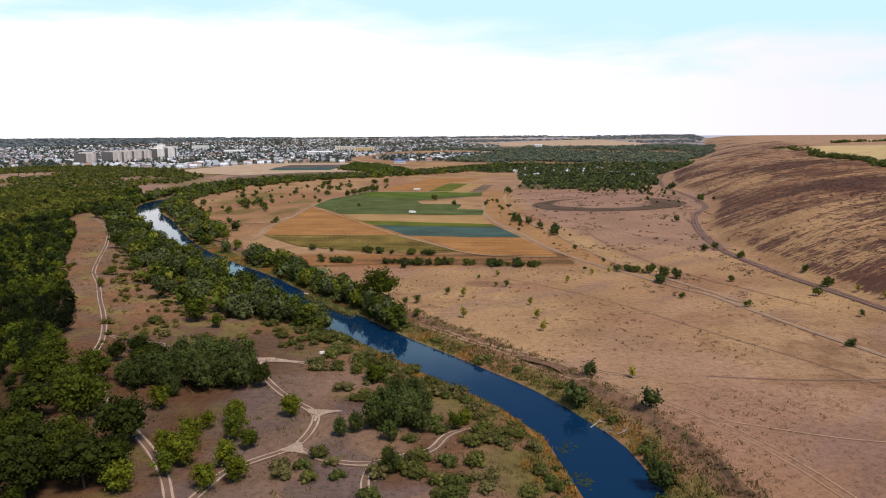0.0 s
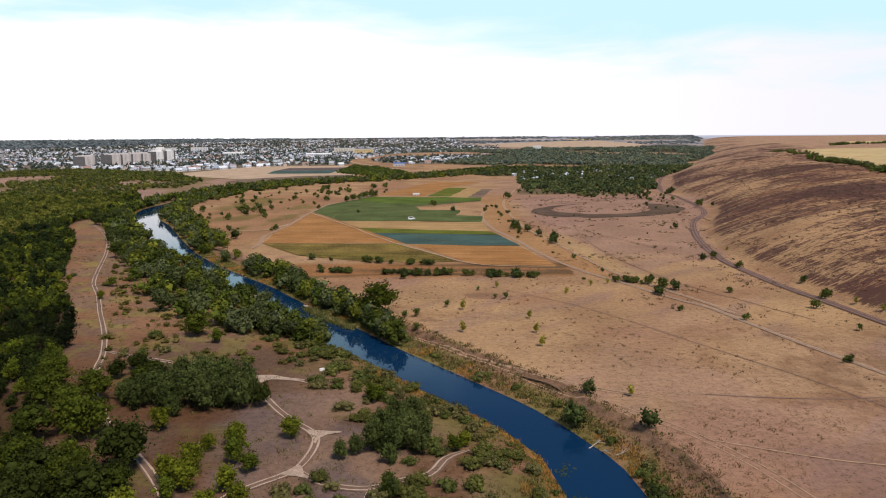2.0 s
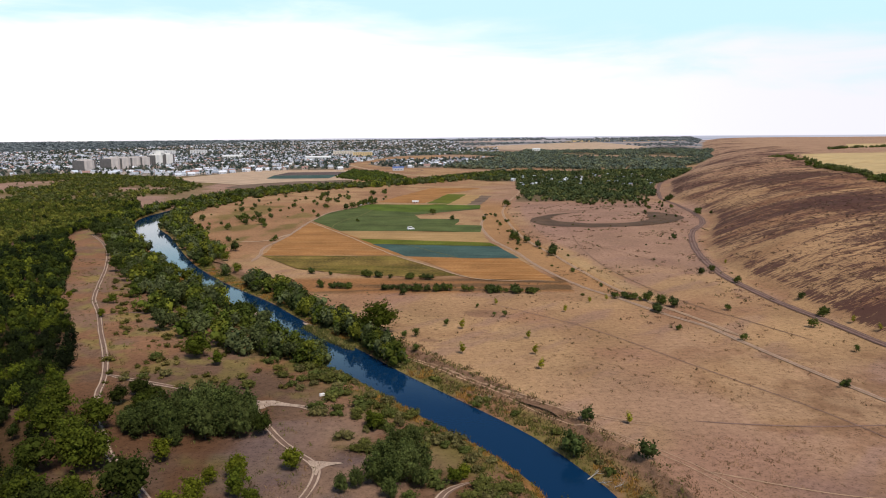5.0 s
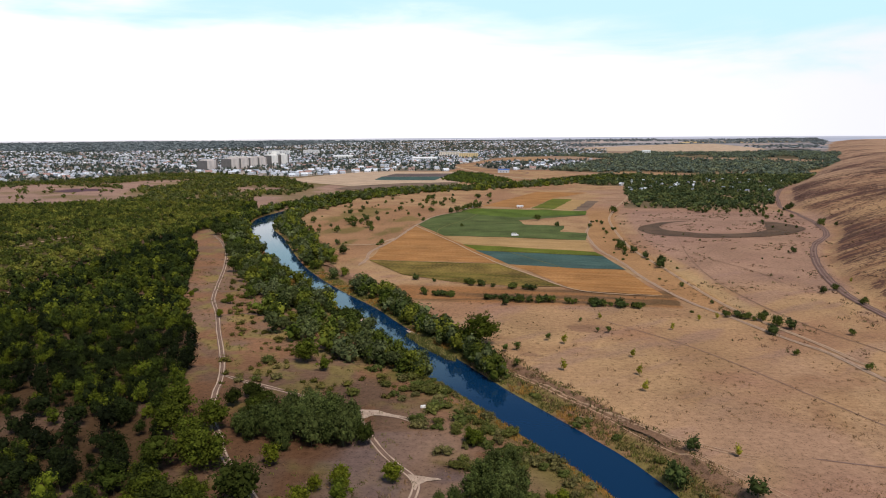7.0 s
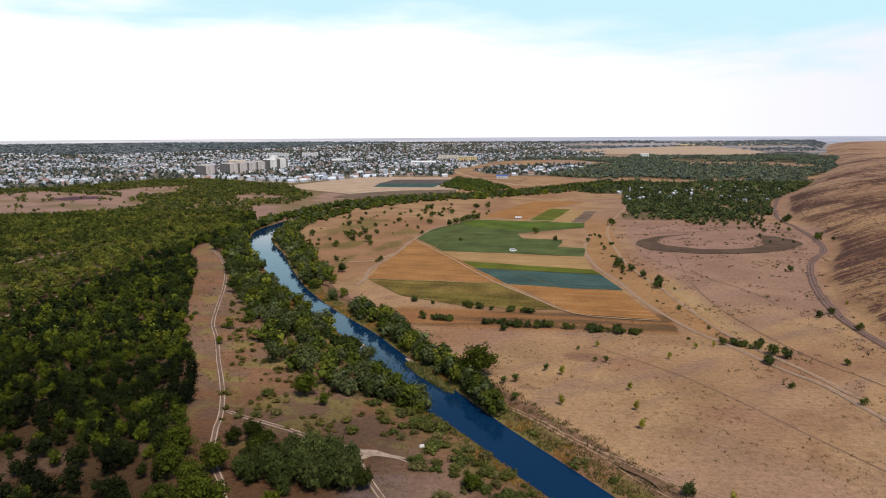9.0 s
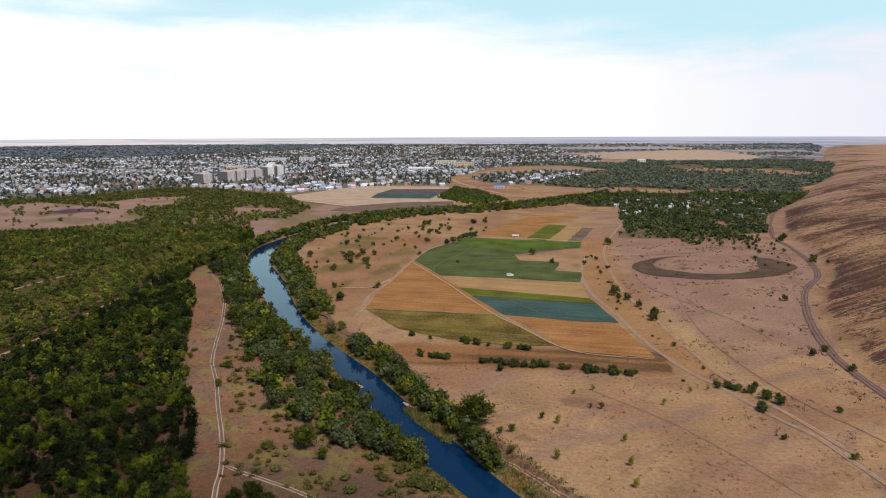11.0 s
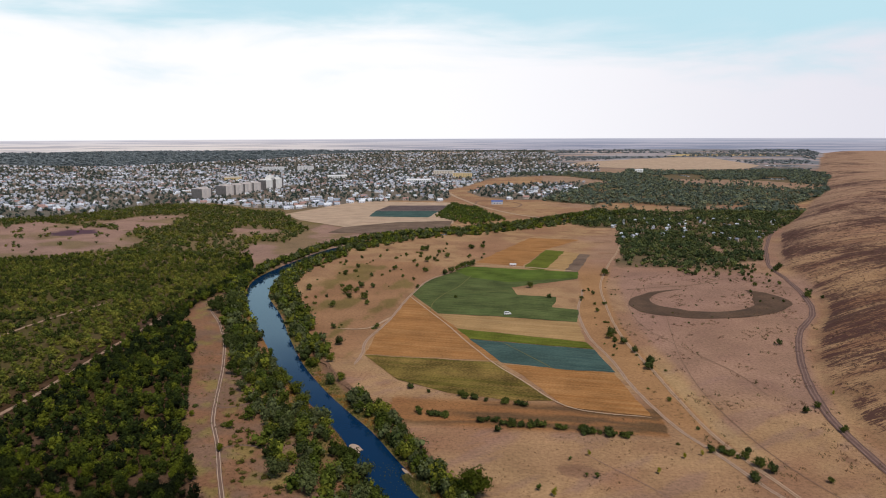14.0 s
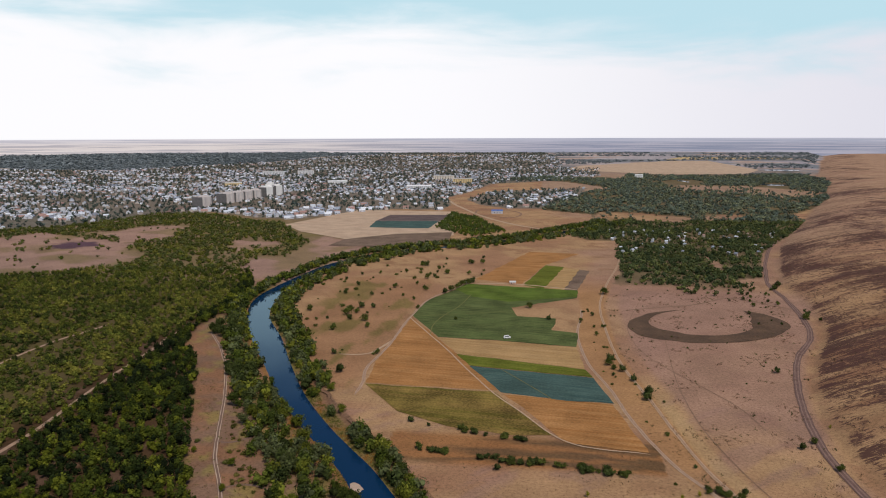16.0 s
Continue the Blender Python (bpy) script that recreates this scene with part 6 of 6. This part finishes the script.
def vehicle(name, length, width, low, cab_len, cab_high, cab_at, paint, x, y, turn, label, category):
    """A parked vehicle: body, cabin with its windows, bumpers, lamps and four wheels with rims."""
    root = new(name)
    part("body", bm_mesh(soft_box(length, width, low, 0, 0, 0.3, 0.12, 0.97), "body", paint), root)
    cabin = part("cabin", bm_mesh(soft_box(cab_len, width * 0.94, cab_high, cab_at, 0, 0.28 + low, 0.1, 0.82), "cabin", paint), root)
    for side_ in (-1, 1):
        part("side_window", bm_mesh(box(cab_len * 0.74, 0.03, cab_high * 0.55, cab_at, side_ * width * 0.452, 0.34 + low + cab_high * 0.2), "side_window", TINTED), cabin, "dark side window")
        part("bumper", bm_mesh(soft_box(0.16, width * 0.96, 0.22, side_ * length / 2, 0, 0.36, 0.04), "bumper", DARK), root, "dark plastic bumper")
        part("headlight", bm_mesh(soft_box(0.08, 0.3, 0.16, length / 2 + 0.01, side_ * width * 0.34, 0.3 + low * 0.6, 0.02), "headlight", STEEL), root)
    part("windscreen", bm_mesh(box(0.04, width * 0.74, cab_high * 0.6, cab_at + cab_len * 0.47, 0, 0.34 + low + cab_high * 0.15), "windscreen", TINTED), cabin, "dark windscreen")
    for wx in (-length * 0.31, length * 0.31):
        for wy in (-1, 1):
            bm = bmesh.new()
            bmesh.ops.create_cone(bm, cap_ends=True, segments=16, radius1=0.34, radius2=0.34, depth=0.24, matrix=Matrix.Translation((wx, wy * width * 0.47, 0.34)) @ Matrix.Rotation(radians(90), 4, "X"))
            wheel = part("wheel", bm_mesh(bm, "wheel", TYRE), root)
            bm = bmesh.new()
            bmesh.ops.create_cone(bm, cap_ends=True, segments=12, radius1=0.2, radius2=0.2, depth=0.04, matrix=Matrix.Translation((wx, wy * (width * 0.47 + 0.13), 0.34)) @ Matrix.Rotation(radians(90), 4, "X"))
            part("rim", bm_mesh(bm, "rim", STEEL), wheel, "grey steel rim")
    root.matrix_basis = pose(x, y, 0.25, 0, 0, turn)
    return tagged(root, label, category)


vehicle("van", 5.4, 2.0, 1.0, 4.2, 1.0, -0.5, WHITEPAINT, -24, 539, 20, "white van parked in the green crop", "van")
vehicle("car", 4.3, 1.75, 0.62, 2.3, 0.62, -0.15, WHITEPAINT, -82.5, 727, 62, "white car parked under trees by the field track", "car")
vehicle("car", 4.2, 1.7, 0.60, 2.2, 0.60, -0.15, SILVER, -76.5, 743, 55, "silver car parked under trees by the field track", "car")

hut = new("field_hut")
(v1, f1), (v2, f2) = gable_house(6.0, 3.6, 2.3, 1.0)
part("wall", mesh_of("wall", v1, f1, WALLS, {"tint": np.broadcast_to((0.55, 0.36, 0.28), (len(v1), 3))}), hut)
part("roof", mesh_of("roof", v2, f2, ROOFS, {"tint": np.broadcast_to((0.58, 0.57, 0.57), (len(v2), 3))}), hut, "pale sheet roof")
part("door", bm_mesh(soft_box(0.9, 0.06, 1.9, -1.2, -1.82, 0.05, 0.02), "door", DARK), hut)
part("window", bm_mesh(box(1.0, 0.06, 0.8, 1.2, -1.82, 1.0), "window", TINTED), hut)
hut.matrix_basis = pose(-28, 745, 0.0, 0, 0, 4)
tagged(hut, "small reddish field hut with a pale sheet roof", "hut")

bm = soft_box(1.7, 1.0, 0.7, 0, 0, 0, 0.12, 0.8)
for v in bm.verts:
    v.co += Vector((0.06, 0.05, 0.04)) * noise.noise(v.co * 2.1)
block = new("concrete_block", bm_mesh(bm, "concrete_block", WHITEWASH))
block.matrix_basis = pose(-34, 193, float(ground_height(np.array([-34.0]), np.array([193.0]))[0]) - 0.05, 0, 0, 25)
tagged(block, "small whitish concrete block lying on the heath", "block")

SPIT = material("reedy_mud", (0.11, 0.105, 0.03), 0.95, 0.4, 0.5, 0.1, spec=0.05)
# bleached branches in the water under the right bank
for x, y, turn in ((33.5, 146, 20), (35.5, 143.5, 70), (31.5, 148, 110), (9, 196, 40), (11, 194, 100)):
    v, f = trunk(int(x * 7) & 255, 4.5, 0.16, 5)
    ob = new("driftwood", mesh_of("driftwood", v, f, DEADWOOD))
    ob.matrix_basis = pose(x, y, WATER + 0.1, 62, 0, turn)
    tagged(ob, "bleached dead branch lying in the river", "driftwood")

# sandy beaches on the water's edge
for x, y, sx, sy, turn in ((-80.8, 299.0, 2.6, 5.0, 35), (-52.6, 277.5, 0.9, 6.0, 38)):
    bm = bmesh.new()
    bmesh.ops.create_icosphere(bm, subdivisions=3, radius=1, matrix=Matrix.Diagonal((sx, sy, 0.35, 1)))
    for v in bm.verts:
        v.co *= 1 + 0.25 * (noise.noise(v.co * 0.5) )
    ob = new("sand_bank", bm_mesh(bm, "sand_bank", SAND))
    ob.matrix_basis = pose(x, y, WATER + 0.05, 0, 0, turn)
    tagged(ob, "small pale sand bank at the water's edge", "sand bank", kind="structure")

# low reedy spit under the right bank, and weed mats on the water
bm = bmesh.new()
bmesh.ops.create_icosphere(bm, subdivisions=4, radius=1, matrix=Matrix.Diagonal((2.6, 20, 0.5, 1)))
for v in bm.verts:
    v.co.x *= 1 + 0.5 * noise.noise((v.co.y * 0.3, v.co.x, 1.0))
spit = new("reed_spit", bm_mesh(bm, "reed_spit", SPIT))
spit.matrix_basis = pose(-43, 260.5, WATER, 0, 0, 35.5)
tagged(spit, "low olive reed spit in the shallows", "river bank", kind="structure")
weeds = Heap()
wrng = np.random.default_rng(3)
for cx, cy, n_, sp in ((-60, 279, 60, 3.0), (-52, 266, 40, 2.5), (24.6, 124, 70, 1.2), (24, 138, 40, 1.2)):
    for _ in range(n_):
        t = wrng.uniform(0, 6.28)
        px_, py_ = cx + wrng.normal() * sp, cy + wrng.normal() * sp * 1.4
        r_ = wrng.uniform(0.1, 0.34)
        a_ = np.arange(5) / 5 * 6.283 + t
        v_ = np.vstack([np.stack([px_ + np.cos(a_) * r_, py_ + np.sin(a_) * r_ * 1.3, np.full(5, WATER + 0.02)], -1), [[px_, py_, WATER + 0.05]]])
        weeds.add(v_, np.array([(i_, (i_ + 1) % 5, 5) for i_ in range(5)]), np.array((0.030, 0.045, 0.016)))
tagged(new("water_weeds", weeds.mesh("water_weeds", REED)), "mats of green water weed on the river", "water plants", kind="stuff")

# sedge and reeds along the water, tussocks on the dry plain
rng = np.random.default_rng(9)


def tuft(n, tall, wide, seed):
    r = np.random.default_rng(seed)
    t, q = r.uniform(0, 6.28, n), r.uniform(0, wide, n)
    bx, by = np.cos(t) * q, np.sin(t) * q
    h = tall * r.uniform(0.6, 1.1, n)
    lean = r.normal(0, 0.35, (n, 2)) * tall * 0.6
    w = tall * 0.16
    a = np.stack([bx - w * np.sin(t), by + w * np.cos(t), 0 * t], -1)
    b = np.stack([bx + w * np.sin(t), by - w * np.cos(t), 0 * t], -1)
    c = np.stack([bx + lean[:, 0], by + lean[:, 1], h], -1)
    return np.stack([a, b, c], 1).reshape(-1, 3), np.arange(3 * n).reshape(-1, 3), 3 * n


REEDS = [tuft(20, 0.75, 1.1, i) for i in range(5)]
TUFTS = [tuft(12, 0.5, 0.7, 20 + i) for i in range(5)]
reed_heap, tuft_heap = Heap(), Heap()
near_bank = spline(RIVER, 1.1)
near_bank = near_bank[(near_bank[:, 1] > 100) & (near_bank[:, 1] < 420)]
nt = np.gradient(near_bank[:, :2], axis=0)
nt /= np.linalg.norm(nt, axis=1)[:, None]
for side_sign in (1, -1):
    for rep in range(7):
        o = near_bank[:, 2] + rng.uniform(0.2, 1.0, len(near_bank)) ** 1.5 * (9 if side_sign > 0 else 7)
        x = near_bank[:, 0] - nt[:, 1] * o * side_sign
        y = near_bank[:, 1] + nt[:, 0] * o * side_sign
        ok = rng.random(len(x)) < 0.8
        rusty = (fbm(x / 9, y / 9, 99, 2) > (0.56 if side_sign > 0 else 0.60)) | ((side_sign > 0) & (y < 172) & (o - near_bank[:, 2] < 2.8) & (rng.random(len(x)) < 0.75))
        tone = np.where(rusty[:, None], np.array((0.34, 0.185, 0.04)), np.array((0.150, 0.140, 0.032)))
        sow(reed_heap, REEDS, x[ok], y[ok], rng.uniform(0.5, 1.15, ok.sum()), tone[ok])
along, across = rng.uniform(-18, 18, 420), rng.normal(0, 0.9, 420)   # reeds on the spit
turn_c, turn_s = math.cos(radians(35.5)), math.sin(radians(35.5))
sow(reed_heap, REEDS, -43 + across * turn_c - along * turn_s, 260.5 + across * turn_s + along * turn_c, rng.uniform(0.7, 1.6, 420), np.where(rng.random((420, 1)) < 0.3, np.array((0.30, 0.24, 0.09)), np.array((0.115, 0.125, 0.03))), zs=np.full(420, WATER + 0.35))
tagged(new("riverside_sedge", reed_heap.mesh("riverside_sedge", REED)), "olive and rust-coloured sedge along the water", "reeds", kind="stuff")
x, y = scatter(-130, 150, 110, 420, 3.2, lambda x, y: 0.5 * ramp(fbm(x / 25, y / 25, 98, 3), 0.45, 0.62) * (from_river(x, y)[0] > 9) * (from_river(x, y)[1] > 0) * (up_hill(x, y) < 0) * (~((x > -112) & (x < 58) & (y > 342))))
sow(tuft_heap, TUFTS, x, y, rng.uniform(0.6, 1.4, len(x)), np.broadcast_to((0.19, 0.12, 0.06), (len(x), 3)), 1.4)
x, y = scatter(40, 190, 100, 250, 1.7, lambda x, y: 0.75 * ramp(fbm(x / 11, y / 11, 93, 3), 0.46, 0.62) * (1 - ramp(y, 150, 250)) * (from_river(x, y)[0] > 14))
sow(tuft_heap, TUFTS, x, y, rng.uniform(0.4, 0.9, len(x)), np.broadcast_to((0.25, 0.15, 0.08), (len(x), 3)), 2.6)
x, y = scatter(60, 215, 260, 720, 4.0, lambda x, y: 0.6 * ramp(fbm(x / 16, y / 16, 95, 3), 0.50, 0.64) * (up_hill(x, y) < 3) * (off_tracks(x, y) > 2))
sow(tuft_heap, TUFTS, x, y, rng.uniform(0.9, 2.0, len(x)), np.where(rng.random((len(x), 1)) < 0.4, np.array((0.10, 0.085, 0.03)), np.array((0.17, 0.095, 0.055))), 2.0)
x, y = scatter(150, 480, 230, 1000, 4.2, lambda x, y: 0.8 * (rng.random(len(x)) < burn_zone(x, y)) * (up_hill(x, y) > 12) * (up_hill(x, y) < 190))
sow(tuft_heap, TUFTS, x, y, rng.uniform(0.8, 1.6, len(x)), np.broadcast_to((0.13, 0.078, 0.055), (len(x), 3)), 3.2)
x, y = scatter(-230, 30, 108, 420, 2.6, lambda x, y: 0.55 * ramp(fbm(x / 12, y / 12, 97, 3), 0.42, 0.58) * (from_river(x, y)[0] > 6) * (from_river(x, y)[1] < 0) * (x > np.interp(y, EDGE_Y, EDGE_X) - 6) * (off_tracks(x, y) > 2))
sow(tuft_heap, TUFTS, x, y, rng.uniform(0.7, 1.7, len(x)), np.where(rng.random((len(x), 1)) < 0.5, np.array((0.15, 0.135, 0.04)), np.array((0.20, 0.12, 0.06))), 1.4)
x, y = scatter(-40, 26, 106, 165, 1.5, lambda x, y: 0.6 * ramp(fbm(x / 6, y / 6, 94, 3), 0.45, 0.6) * (from_river(x, y)[0] > 4) * (from_river(x, y)[1] < 0))
sow(tuft_heap, TUFTS, x, y, rng.uniform(0.5, 1.2, len(x)), np.where(rng.random((len(x), 1)) < 0.5, np.array((0.26, 0.17, 0.10)), np.array((0.15, 0.12, 0.045))), 1.8)
bank_right = np.repeat(NEAR_BANK, 14, axis=0)
o = bank_right[:, 2] + rng.uniform(2.5, 14, len(bank_right))
x, y = bank_right[:, 0] + bank_right[:, 4] * o + rng.normal(0, 1, len(o)), bank_right[:, 1] - bank_right[:, 3] * o + rng.normal(0, 1, len(o))
sow(tuft_heap, TUFTS, x, y, rng.uniform(0.7, 1.8, len(x)), np.where(rng.random((len(x), 1)) < 0.55, np.array((0.13, 0.110, 0.035)), np.array((0.20, 0.12, 0.06))), 1.6)
tagged(new("grass_tussocks", tuft_heap.mesh("grass_tussocks", DRYTUFT)), "small dry tussocks scattered over heath and plain", "grass", kind="stuff")
